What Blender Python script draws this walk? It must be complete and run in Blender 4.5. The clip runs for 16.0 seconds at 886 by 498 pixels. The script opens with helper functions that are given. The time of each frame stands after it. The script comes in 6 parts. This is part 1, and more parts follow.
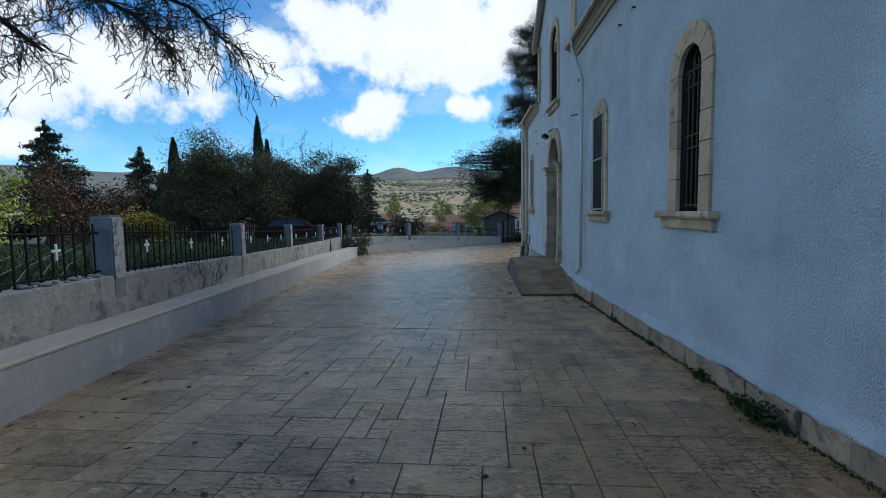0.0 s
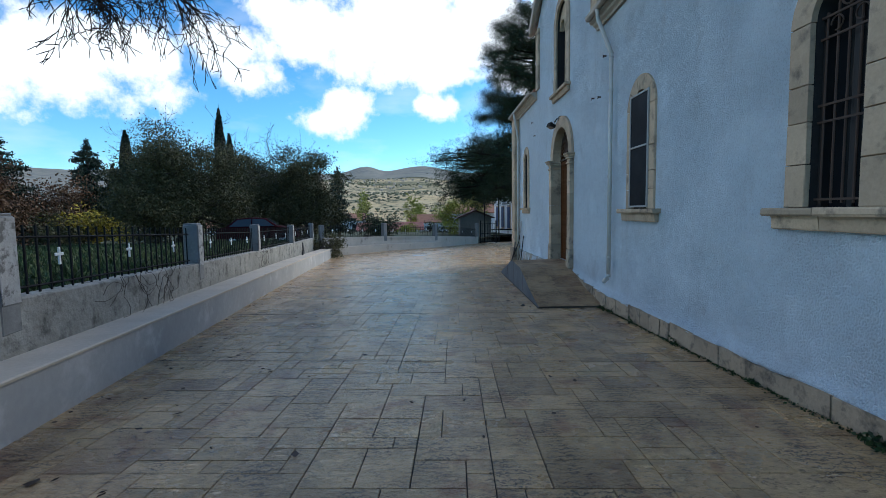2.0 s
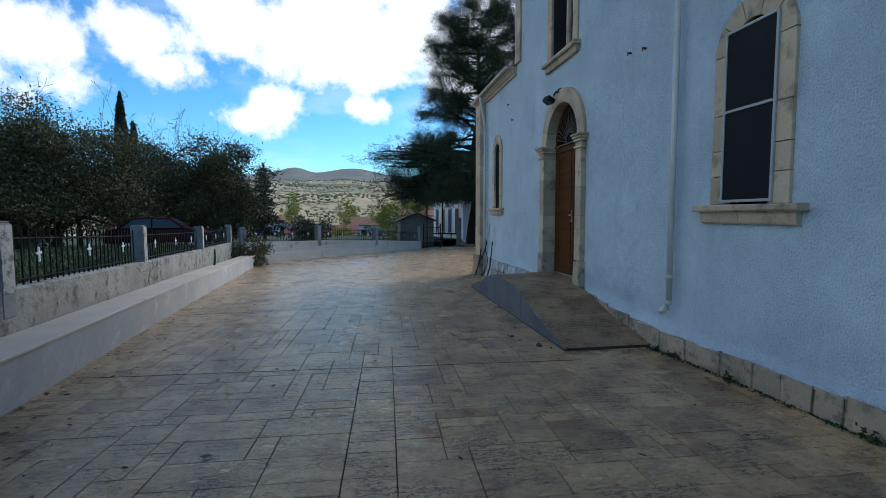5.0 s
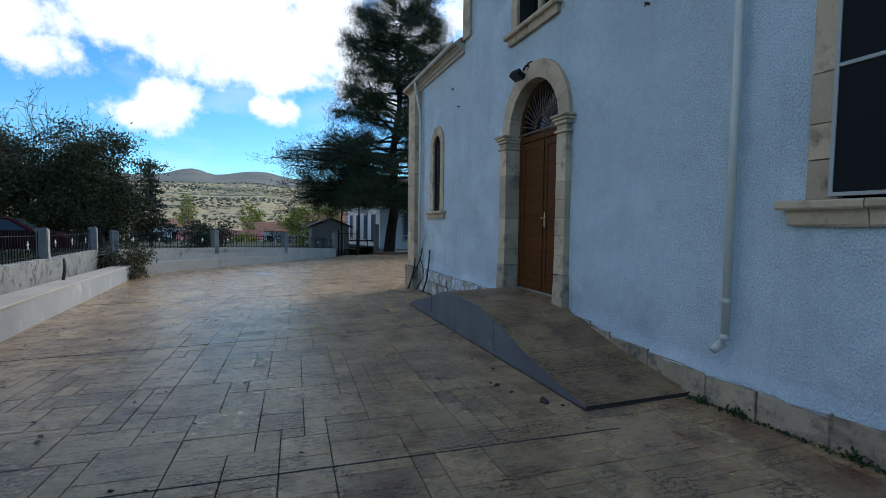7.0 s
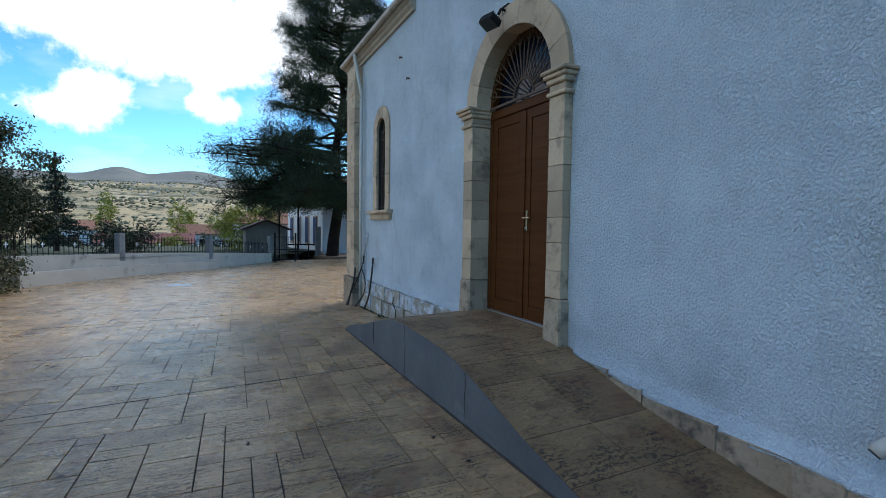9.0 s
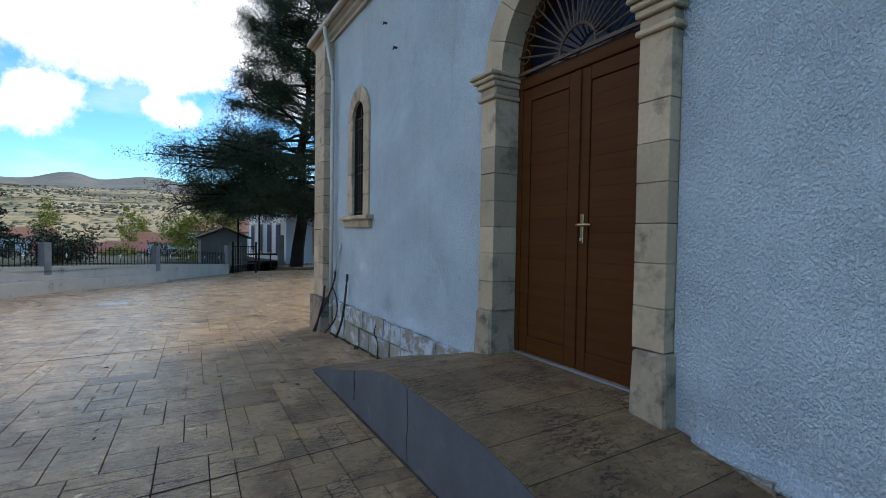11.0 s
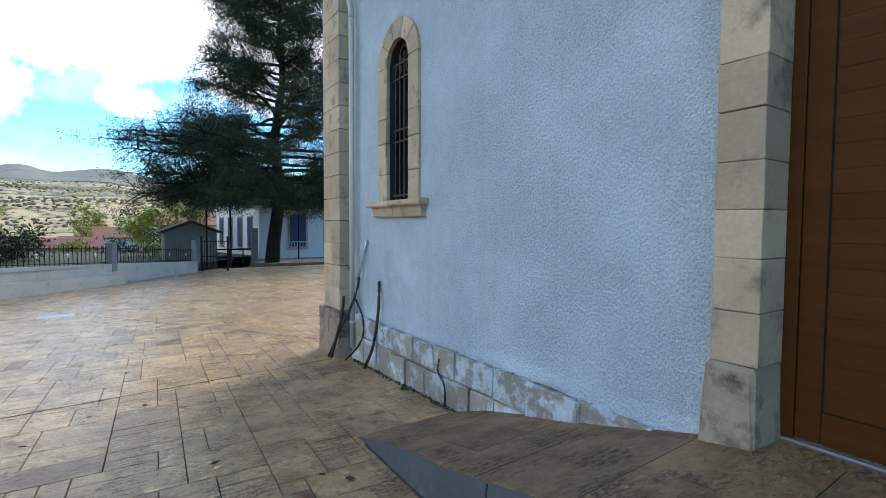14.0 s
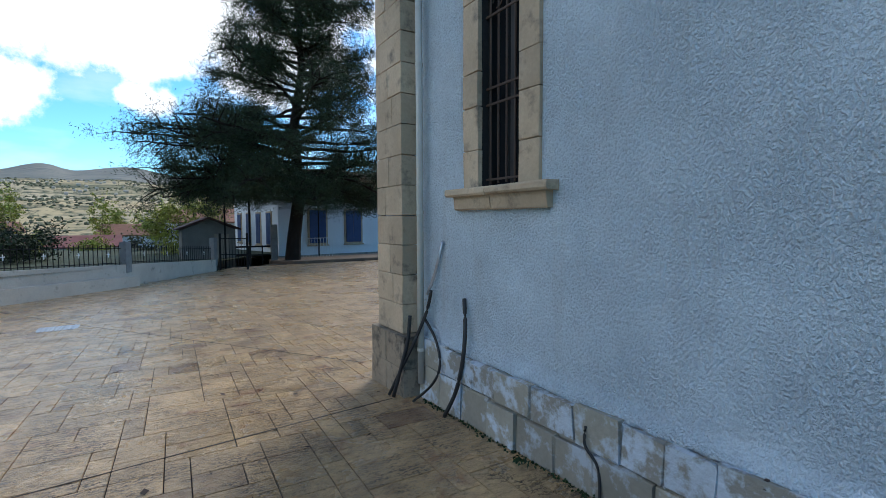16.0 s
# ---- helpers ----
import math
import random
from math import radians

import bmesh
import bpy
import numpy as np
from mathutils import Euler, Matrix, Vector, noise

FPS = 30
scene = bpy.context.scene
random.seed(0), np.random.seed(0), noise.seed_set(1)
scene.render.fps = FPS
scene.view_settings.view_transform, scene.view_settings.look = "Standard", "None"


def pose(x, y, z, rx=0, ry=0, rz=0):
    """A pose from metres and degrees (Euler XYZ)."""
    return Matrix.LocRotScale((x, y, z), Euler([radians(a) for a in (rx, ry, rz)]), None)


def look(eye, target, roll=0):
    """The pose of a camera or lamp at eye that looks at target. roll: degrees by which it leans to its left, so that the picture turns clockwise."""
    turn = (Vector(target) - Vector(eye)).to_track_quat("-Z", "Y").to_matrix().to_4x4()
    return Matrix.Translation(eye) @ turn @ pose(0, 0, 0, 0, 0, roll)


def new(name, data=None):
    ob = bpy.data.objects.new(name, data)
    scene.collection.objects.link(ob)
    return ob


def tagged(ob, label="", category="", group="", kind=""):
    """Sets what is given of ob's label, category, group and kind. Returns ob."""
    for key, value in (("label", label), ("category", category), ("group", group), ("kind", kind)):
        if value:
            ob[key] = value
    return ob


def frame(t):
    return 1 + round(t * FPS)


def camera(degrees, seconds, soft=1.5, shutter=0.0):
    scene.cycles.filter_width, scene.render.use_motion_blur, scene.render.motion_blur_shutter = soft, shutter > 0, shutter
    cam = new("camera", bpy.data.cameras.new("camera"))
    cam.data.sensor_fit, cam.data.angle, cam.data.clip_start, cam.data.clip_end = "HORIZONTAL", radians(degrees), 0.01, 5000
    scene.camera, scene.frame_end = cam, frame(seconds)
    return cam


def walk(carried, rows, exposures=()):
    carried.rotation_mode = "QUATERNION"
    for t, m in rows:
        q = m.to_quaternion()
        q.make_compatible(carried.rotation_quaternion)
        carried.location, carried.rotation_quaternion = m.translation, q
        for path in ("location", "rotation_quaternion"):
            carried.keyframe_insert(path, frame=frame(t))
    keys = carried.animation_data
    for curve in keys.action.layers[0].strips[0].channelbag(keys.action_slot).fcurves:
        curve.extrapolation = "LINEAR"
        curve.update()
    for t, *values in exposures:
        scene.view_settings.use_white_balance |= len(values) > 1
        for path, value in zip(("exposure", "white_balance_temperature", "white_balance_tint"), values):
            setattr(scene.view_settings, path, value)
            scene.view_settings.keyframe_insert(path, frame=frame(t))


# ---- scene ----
import mathutils
import mathutils.geometry

cam = camera(86.26, 16.0, soft=.8)

PATH = [
    (0.0, pose(-2.138, -0.232, 1.622, 85.60, 0.84, 3.03)),
    (0.5, pose(-2.312, 0.101, 1.622, 85.57, 0.88, 2.49)),
    (1.0, pose(-2.525, 0.411, 1.630, 85.55, 0.94, 1.95)),
    (1.5, pose(-2.648, 0.780, 1.613, 85.48, 0.89, 0.66)),
    (2.0, pose(-2.774, 1.209, 1.608, 85.49, 0.80, -0.83)),
    (2.5, pose(-2.878, 1.638, 1.602, 85.45, 0.70, -2.30)),
    (3.0, pose(-2.925, 2.096, 1.593, 85.53, 0.53, -5.88)),
    (3.5, pose(-3.014, 2.550, 1.588, 85.55, 0.45, -6.99)),
    (4.0, pose(-3.061, 2.987, 1.576, 85.57, 0.32, -7.99)),
    (4.2, pose(-3.095, 3.166, 1.582, 85.58, 0.25, -8.27)),
    (6.3, pose(-3.452, 5.202, 1.405, 86.85, -0.50, -14.72)),
    (6.5, pose(-3.440, 5.380, 1.426, 86.88, -0.75, -16.76)),
    (7.0, pose(-3.366, 5.869, 1.432, 86.84, -0.71, -19.63)),
    (7.5, pose(-3.186, 6.310, 1.424, 86.86, -0.72, -21.85)),
    (8.0, pose(-3.060, 6.768, 1.414, 86.92, -0.65, -23.36)),
    (8.5, pose(-2.890, 7.207, 1.410, 87.05, -0.71, -24.69)),
    (9.0, pose(-2.712, 7.614, 1.420, 87.25, -0.82, -25.93)),
    (9.5, pose(-2.588, 8.033, 1.435, 87.51, -0.87, -26.77)),
    (9.7, pose(-2.520, 8.183, 1.430, 87.55, -0.68, -26.96)),
    (11.8, pose(-2.317, 9.768, 1.428, 88.71, -1.17, -32.19)),
    (12.0, pose(-2.298, 9.908, 1.431, 88.65, -1.11, -32.64)),
    (12.5, pose(-2.248, 10.278, 1.427, 88.36, -0.91, -33.47)),
    (13.0, pose(-2.325, 10.691, 1.416, 87.76, -0.56, -33.96)),
    (13.5, pose(-2.354, 11.026, 1.410, 87.41, -0.29, -33.61)),
    (14.0, pose(-2.321, 11.374, 1.423, 87.30, -0.30, -33.51)),
    (14.5, pose(-2.312, 11.801, 1.418, 86.98, -0.18, -33.09)),
    (15.0, pose(-2.237, 12.182, 1.413, 86.61, 0.02, -32.23)),
    (15.5, pose(-2.193, 12.561, 1.420, 86.53, 0.18, -31.91)),
    (16.0, pose(-2.161, 12.997, 1.439, 86.59, 0.25, -31.79)),
]
EXPOSURE = [(0.0, -.22, 5900, 7), (1.0, .0, 5900, 7), (2.0, .06, 5900, 7), (4.0, .02, 5850, 7), (7.0, -.03, 5950, 8), (9.5, .37, 6100, 9), (11.8, .2, 6450, 11), (12.5, .44, 6500, 11), (13.0, .75, 6450, 11), (13.5, .88, 6400, 10), (14.5, .78, 6300, 9), (15.2, .46, 6150, 8), (16.0, .27, 6150, 8)]
walk(cam, PATH, EXPOSURE)
# ---- world, sun, exposure ----
SUN_EL, SUN_AZ = 33.0, 52.0            # degrees above the horizon, degrees from +y towards +x


def direction(az, el):
    a, e = radians(az), radians(el)
    return Vector((math.sin(a) * math.cos(e), math.cos(a) * math.cos(e), math.sin(e)))


def build_world():
    w = bpy.data.worlds.new("sky")
    w.use_nodes = True
    scene.world = w
    nt = w.node_tree
    nt.nodes.clear()
    N, L = nt.nodes.new, nt.links.new
    out, bg = N("ShaderNodeOutputWorld"), N("ShaderNodeBackground")
    sky = N("ShaderNodeTexSky")
    sky.sky_type, sky.sun_disc = "NISHITA", False
    sky.sun_elevation, sky.sun_rotation = radians(SUN_EL), radians(SUN_AZ)
    sky.air_density, sky.dust_density, sky.ozone_density, sky.altitude = 1.0, 0.2, 1.6, 700
    tc = N("ShaderNodeTexCoord")
    # (azimuth, elevation, radius) of the cloud heads; last three unseen, added to light the wall
    heads = [(-11, 11.8, .060), (-13.6, 10.6, .045), (-9.4, 12.6, .05), (.9, 12.2, .045), (-1, 12.6, .03), (-22.8, 17.4, .075), (-20.5, 14.6, .06),
             (-18.5, 21.5, .05), (-14, 19.6, .09), (-8, 19.2, .13), (-3.5, 19.5, .15), (1.8, 19.2, .15), (6.5, 20.5, .15), (-2, 24, .17), (6, 25, .2), (12, 19, .15),
             (-43, 13.6, .13), (-38, 14.4, .12), (-31, 15.4, .09), (-47, 16.5, .14), (-45, 7.2, .05), (-28, 27, .09), (-38, 30, .12),
             (40, 28, .35), (75, 35, .4), (-90, 25, .42), (-70, 22, .3), (-105, 38, .4)]
    total = None

    def math_node(op, a, b=None, c=None, clamp=False):
        n = N("ShaderNodeMath")
        n.operation, n.use_clamp = op, clamp
        for k, v in enumerate((a, b, c)):
            if v is None:
                continue
            if isinstance(v, (int, float)):
                n.inputs[k].default_value = v
            else:
                L(v, n.inputs[k])
        return n.outputs[0]

    for az, el, r in heads:
        sub, mul, ln = N("ShaderNodeVectorMath"), N("ShaderNodeVectorMath"), N("ShaderNodeVectorMath")
        sub.operation, mul.operation, ln.operation = "SUBTRACT", "MULTIPLY", "LENGTH"
        L(tc.outputs["Generated"], sub.inputs[0])
        sub.inputs[1].default_value = direction(az, el)
        L(sub.outputs[0], mul.inputs[0])
        mul.inputs[1].default_value = (1, 1, 1.55)
        L(mul.outputs[0], ln.inputs[0])
        v = math_node("MULTIPLY_ADD", ln.outputs["Value"], -1 / r, 1.0)
        total = v if total is None else math_node("MAXIMUM", total, v)
    noise_a = N("ShaderNodeTexNoise")
    noise_a.inputs["Scale"].default_value, noise_a.inputs["Detail"].default_value, noise_a.inputs["Roughness"].default_value = 11, 9, .62
    L(tc.outputs["Generated"], noise_a.inputs["Vector"])
    n1 = math_node("MULTIPLY_ADD", noise_a.outputs["Fac"], 3.2, -1.6)
    dens = math_node("ADD", math_node("MAXIMUM", total, -.9), n1)
    ramp = N("ShaderNodeMapRange")
    ramp.interpolation_type = "SMOOTHSTEP"
    ramp.inputs[1].default_value, ramp.inputs[2].default_value = -.25, .40
    L(dens, ramp.inputs[0])
    # thin veil
    noise_b = N("ShaderNodeTexNoise")
    noise_b.inputs["Scale"].default_value, noise_b.inputs["Detail"].default_value = 5, 6
    mp = N("ShaderNodeMapping")
    mp.inputs["Scale"].default_value = (1, 1, 3)
    L(tc.outputs["Generated"], mp.inputs[0])
    L(mp.outputs[0], noise_b.inputs["Vector"])
    veil = N("ShaderNodeMapRange")
    veil.inputs[1].default_value, veil.inputs[2].default_value, veil.inputs[4].default_value = .5, .75, .35
    L(noise_b.outputs["Fac"], veil.inputs[0])
    fac = math_node("MAXIMUM", ramp.outputs[0], veil.outputs[0])
    # cloud colour: white heads, greyer undersides in the thick parts
    thick = N("ShaderNodeMapRange")
    thick.inputs[1].default_value, thick.inputs[2].default_value = .3, 1.2
    L(dens, thick.inputs[0])
    cc = N("ShaderNodeMix")
    cc.data_type = "RGBA"
    cc.inputs[6].default_value, cc.inputs[7].default_value = (*CLOUD, 1), (CLOUD[0] * 1.1, CLOUD[1] * 1.1, CLOUD[2] * 1.1, 1)
    L(thick.outputs[0], cc.inputs[0])
    sat = N("ShaderNodeHueSaturation")
    sat.inputs["Saturation"].default_value = SKY_SAT
    L(sky.outputs[0], sat.inputs["Color"])
    mix = N("ShaderNodeMix")
    mix.data_type = "RGBA"
    L(fac, mix.inputs[0])
    tint = N("ShaderNodeVectorMath")
    tint.operation = "MULTIPLY"
    tint.inputs[1].default_value = SKY_TINT
    L(sat.outputs[0], tint.inputs[0])
    L(tint.outputs[0], mix.inputs[6])
    L(cc.outputs[2], mix.inputs[7])
    L(mix.outputs[2], bg.inputs[0])
    bg.inputs[1].default_value = SKY_STRENGTH
    L(bg.outputs[0], out.inputs[0])


CLOUD = (7.0, 7.1, 7.25)
SKY_SAT = 1.22
SKY_TINT = (.76, 1.08, 1.18)
SKY_STRENGTH = 0.16
build_world()
sun_data = bpy.data.lights.new("sun", "SUN")
sun_data.energy, sun_data.angle, sun_data.color = 2.2, radians(28), (1, .93, .82)
sun = new("sun", sun_data)
sun.matrix_world = look(direction(SUN_AZ, SUN_EL) * 60, (0, 0, 0))


# ---- materials ----
def ramp_mix(nt, fac, a, b):
    m = nt.nodes.new("ShaderNodeMix")
    m.data_type = "RGBA"
    for sock, v in ((0, fac), (6, a), (7, b)):
        if isinstance(v, (int, float)):
            m.inputs[sock].default_value = v
        elif isinstance(v, tuple):
            m.inputs[sock].default_value = (*v, 1) if len(v) == 3 else v
        else:
            nt.links.new(v, m.inputs[sock])
    return m.outputs[2]


def noise_fac(nt, co, scale, lo, hi, detail=4.0, rough=.55, stretch=None):
    if stretch:
        mp = nt.nodes.new("ShaderNodeMapping")
        mp.inputs["Scale"].default_value = stretch
        nt.links.new(co, mp.inputs[0])
        co = mp.outputs[0]
    n = nt.nodes.new("ShaderNodeTexNoise")
    n.inputs["Scale"].default_value, n.inputs["Detail"].default_value, n.inputs["Roughness"].default_value = scale, detail, rough
    nt.links.new(co, n.inputs["Vector"])
    r = nt.nodes.new("ShaderNodeMapRange")
    r.inputs[1].default_value, r.inputs[2].default_value = lo, hi
    nt.links.new(n.outputs["Fac"], r.inputs[0])
    return r.outputs[0], n.outputs["Fac"]


def material(name, base, second=None, dirt=None, rough=.8, metal=0.0, grain=30.0, blotch=1.5, bump=.3, bump_scale=60.0, bump_dist=.004,
             dirt_amount=(.58, .75), vary=0.0, stretch=None, rough_var=.1, spec=.5, transmission=0.0):
    """A surface with fine grain, large blotches, stains and relief."""
    m = bpy.data.materials.new(name)
    m.use_nodes = True
    nt = m.node_tree
    b = nt.nodes["Principled BSDF"]
    geo = nt.nodes.new("ShaderNodeNewGeometry")
    co = geo.outputs["Position"]
    second = second or tuple(c * .8 for c in base)
    f1, _ = noise_fac(nt, co, blotch, .35, .68, 5, .6, stretch)
    col = ramp_mix(nt, f1, base, second)
    f2, _ = noise_fac(nt, co, grain, .3, .7, 3, .6, stretch)
    dark = tuple(c * .82 for c in second)
    g = nt.nodes.new("ShaderNodeMath")
    g.operation = "MULTIPLY"
    g.inputs[1].default_value = .45
    nt.links.new(f2, g.inputs[0])
    col = ramp_mix(nt, g.outputs[0], col, dark)
    if dirt:
        f3, _ = noise_fac(nt, co, blotch * 2.3, *dirt_amount, 7, .65)
        col = ramp_mix(nt, f3, col, dirt)
    if vary:
        info = nt.nodes.new("ShaderNodeObjectInfo")
        hs = nt.nodes.new("ShaderNodeHueSaturation")
        mr = nt.nodes.new("ShaderNodeMapRange")
        mr.inputs[3].default_value, mr.inputs[4].default_value = 1 - vary, 1 + vary
        nt.links.new(info.outputs["Random"], mr.inputs[0])
        nt.links.new(mr.outputs[0], hs.inputs["Value"])
        nt.links.new(col, hs.inputs["Color"])
        col = hs.outputs[0]
    nt.links.new(col, b.inputs["Base Color"])
    rr = nt.nodes.new("ShaderNodeMapRange")
    rr.inputs[3].default_value, rr.inputs[4].default_value = max(.03, rough - rough_var), min(1, rough + rough_var)
    nt.links.new(f1, rr.inputs[0])
    nt.links.new(rr.outputs[0], b.inputs["Roughness"])
    b.inputs["Metallic"].default_value = metal
    b.inputs["Specular IOR Level"].default_value = spec
    b.inputs["Transmission Weight"].default_value = transmission
    if bump:
        _, h = noise_fac(nt, co, bump_scale, 0, 1, 4, .55, stretch)
        bp = nt.nodes.new("ShaderNodeBump")
        bp.inputs["Strength"].default_value, bp.inputs["Distance"].default_value = bump, bump_dist
        nt.links.new(h, bp.inputs["Height"])
        nt.links.new(bp.outputs[0], b.inputs["Normal"])
    return m


def stucco_material():
    """Sprayed rough-cast render, whitewashed: drops thrown on in patches, rain streaks, grey stains of old repairs."""
    m = material("rough_cast", (.80, .905, .985), (.735, .845, .935), (.47, .54, .59), rough=.92, grain=9, blotch=.45, bump=0, dirt_amount=(.57, .84), spec=.2)
    nt = m.node_tree
    b = nt.nodes["Principled BSDF"]
    co = next(n for n in nt.nodes if n.type == "NEW_GEOMETRY").outputs["Position"]

    def maths(op, a, b2):
        n = nt.nodes.new("ShaderNodeMath")
        n.operation = op
        for k, v in enumerate((a, b2)):
            if isinstance(v, (int, float)):
                n.inputs[k].default_value = v
            else:
                nt.links.new(v, n.inputs[k])
        return n.outputs[0]

    drops, _ = noise_fac(nt, co, 62, .40, .64, 3, .6, (1, 1, .80))
    _, fine = noise_fac(nt, co, 150, 0, 1, 2, .5)
    _, broad = noise_fac(nt, co, 7, 0, 1, 3, .5)
    patch, _ = noise_fac(nt, co, 1.6, .30, .62, 4, .6)
    amount = maths("MULTIPLY_ADD", patch, .6)
    amount.node.inputs[2].default_value = .55
    h = maths("ADD", maths("MULTIPLY", drops, amount), maths("ADD", maths("MULTIPLY", fine, .30), maths("MULTIPLY", broad, .45)))
    bp = nt.nodes.new("ShaderNodeBump")
    bp.inputs["Strength"].default_value, bp.inputs["Distance"].default_value = 1.0, .021
    nt.links.new(h, bp.inputs["Height"])
    nt.links.new(bp.outputs[0], b.inputs["Normal"])
    # vertical rain streaks, some faintly rusty
    f, _ = noise_fac(nt, co, 1.0, .58, .85, 5, .6, (5, 5, .35))
    col = ramp_mix(nt, maths("MULTIPLY", f, .45), b.inputs["Base Color"].links[0].from_socket, (.55, .56, .56))
    f, _ = noise_fac(nt, co, 1.0, .62, .80, 6, .7, (13, 13, .9))
    col = ramp_mix(nt, maths("MULTIPLY", f, .30), col, (.50, .45, .40))
    # shade of the pits between the drops, mixed into the base colour
    pit_shade, _ = noise_fac(nt, co, 62, .47, .38, 3, .55, (1, 1, .80))
    col = ramp_mix(nt, maths("MULTIPLY", maths("MULTIPLY", pit_shade, amount), .32), col, (.36, .41, .47))
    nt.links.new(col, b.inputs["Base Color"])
    return m


def paving_material(joined=False, name="stamped_concrete", tone=1.0, gloss=.34, coat=.32):
    """Stamped concrete: beige and grey-brown slate skin, rust-brown release stains, a worn sealer that still shines."""
    m = material(name, (.66 * tone, .425 * tone, .20 * tone), (.52 * tone, .332 * tone, .16 * tone), (.30 * tone, .125 * tone, .052 * tone), rough=gloss, grain=26, blotch=1.3, bump=0,
                 dirt_amount=(.55, .70), vary=.16, rough_var=.14, spec=.42)
    m.node_tree.nodes["Principled BSDF"].inputs["Coat Weight"].default_value = coat
    m.node_tree.nodes["Principled BSDF"].inputs["Coat Roughness"].default_value = .24
    nt = m.node_tree
    if joined:
        geo = next(n for n in nt.nodes if n.type == "NEW_GEOMETRY")
        info = next(n for n in nt.nodes if n.type == "OBJECT_INFO")
        target = info.outputs["Random"].links[0].to_socket
        nt.links.new(geo.outputs["Random Per Island"], target)
    b = nt.nodes["Principled BSDF"]
    co = next(n for n in nt.nodes if n.type == "NEW_GEOMETRY").outputs["Position"]
    _, h1 = noise_fac(nt, co, 12, 0, 1, 8, .68, (1, 1.8, 1))
    _, h2 = noise_fac(nt, co, 2.2, 0, 1, 3, .5)
    r = nt.nodes.new("ShaderNodeMapRange")
    r.inputs[1].default_value, r.inputs[2].default_value = .4, .62
    nt.links.new(h1, r.inputs[0])
    mu = nt.nodes.new("ShaderNodeMath")
    mu.operation = "MULTIPLY"
    nt.links.new(r.outputs[0], mu.inputs[0])
    nt.links.new(h2, mu.inputs[1])
    bp = nt.nodes.new("ShaderNodeBump")
    bp.inputs["Strength"].default_value, bp.inputs["Distance"].default_value = 1.0, .026
    nt.links.new(mu.outputs[0], bp.inputs["Height"])
    nt.links.new(bp.outputs[0], b.inputs["Normal"])
    # wavy cleft lines of the slate stamp, only in patches
    wv = nt.nodes.new("ShaderNodeTexWave")
    wv.wave_type, wv.bands_direction = "BANDS", "Y"
    for key, val in (("Scale", 6.5), ("Distortion", 12.0), ("Detail", 5.0), ("Detail Scale", 2.6), ("Detail Roughness", .7)):
        wv.inputs[key].default_value = val
    nt.links.new(co, wv.inputs["Vector"])
    line = nt.nodes.new("ShaderNodeMapRange")
    line.inputs[1].default_value, line.inputs[2].default_value, line.inputs[3].default_value, line.inputs[4].default_value = .05, .42, 1, 0
    nt.links.new(wv.outputs["Fac"], line.inputs[0])
    patch, _ = noise_fac(nt, co, 2.6, .48, .58, 5, .65)
    pm = nt.nodes.new("ShaderNodeMath")
    pm.operation = "MULTIPLY"
    nt.links.new(line.outputs[0], pm.inputs[0])
    nt.links.new(patch, pm.inputs[1])
    pm2 = nt.nodes.new("ShaderNodeMath")
    pm2.operation = "MULTIPLY"
    pm2.inputs[1].default_value = .8
    nt.links.new(pm.outputs[0], pm2.inputs[0])
    nt.links.new(ramp_mix(nt, pm2.outputs[0], b.inputs["Base Color"].links[0].from_socket, (.04, .025, .018)), b.inputs["Base Color"])
    # mottling of the release powder, about a hand wide
    mo, _ = noise_fac(nt, co, 5.5, .46, .66, 7, .7, (1, 1.5, 1))
    mm = nt.nodes.new("ShaderNodeMath")
    mm.operation = "MULTIPLY"
    mm.inputs[1].default_value = .40
    nt.links.new(mo, mm.inputs[0])
    nt.links.new(ramp_mix(nt, mm.outputs[0], b.inputs["Base Color"].links[0].from_socket, (.17 * tone, .105 * tone, .055 * tone)), b.inputs["Base Color"])
    # dark slate scratches in the hollows
    f, _ = noise_fac(nt, co, 19, .55, .62, 8, .78, (1, 2.0, 1))
    g = nt.nodes.new("ShaderNodeMath")
    g.operation = "MULTIPLY"
    g.inputs[1].default_value = .58
    nt.links.new(f, g.inputs[0])
    src = b.inputs["Base Color"].links[0].from_socket
    nt.links.new(ramp_mix(nt, g.outputs[0], src, (.05, .036, .026)), b.inputs["Base Color"])
    # a second, finer relief: the clefts are cut into the skin
    cut = nt.nodes.new("ShaderNodeBump")
    cut.invert = True
    cut.inputs["Strength"].default_value, cut.inputs["Distance"].default_value = .7, .006
    nt.links.new(pm.outputs[0], cut.inputs["Height"])
    nt.links.new(bp.outputs[0], cut.inputs["Normal"])
    nt.links.new(cut.outputs[0], b.inputs["Normal"])
    # one slab in eight took more of the red release powder
    seed = next(n for n in nt.nodes if n.type == "MAP_RANGE" and n.inputs[0].is_linked and n.inputs[0].links[0].from_socket.name in ("Random", "Random Per Island")).inputs[0].links[0].from_socket
    red = nt.nodes.new("ShaderNodeMapRange")
    red.inputs[1].default_value, red.inputs[2].default_value, red.inputs[4].default_value = .03, .13, 0
    red.inputs[3].default_value = .55
    nt.links.new(seed, red.inputs[0])
    rp, _ = noise_fac(nt, co, 3.0, .38, .60, 4, .6)
    rm = nt.nodes.new("ShaderNodeMath")
    rm.operation = "MULTIPLY"
    nt.links.new(red.outputs[0], rm.inputs[0])
    nt.links.new(rp, rm.inputs[1])
    nt.links.new(ramp_mix(nt, rm.outputs[0], b.inputs["Base Color"].links[0].from_socket, (.15, .05, .028)), b.inputs["Base Color"])
    return m


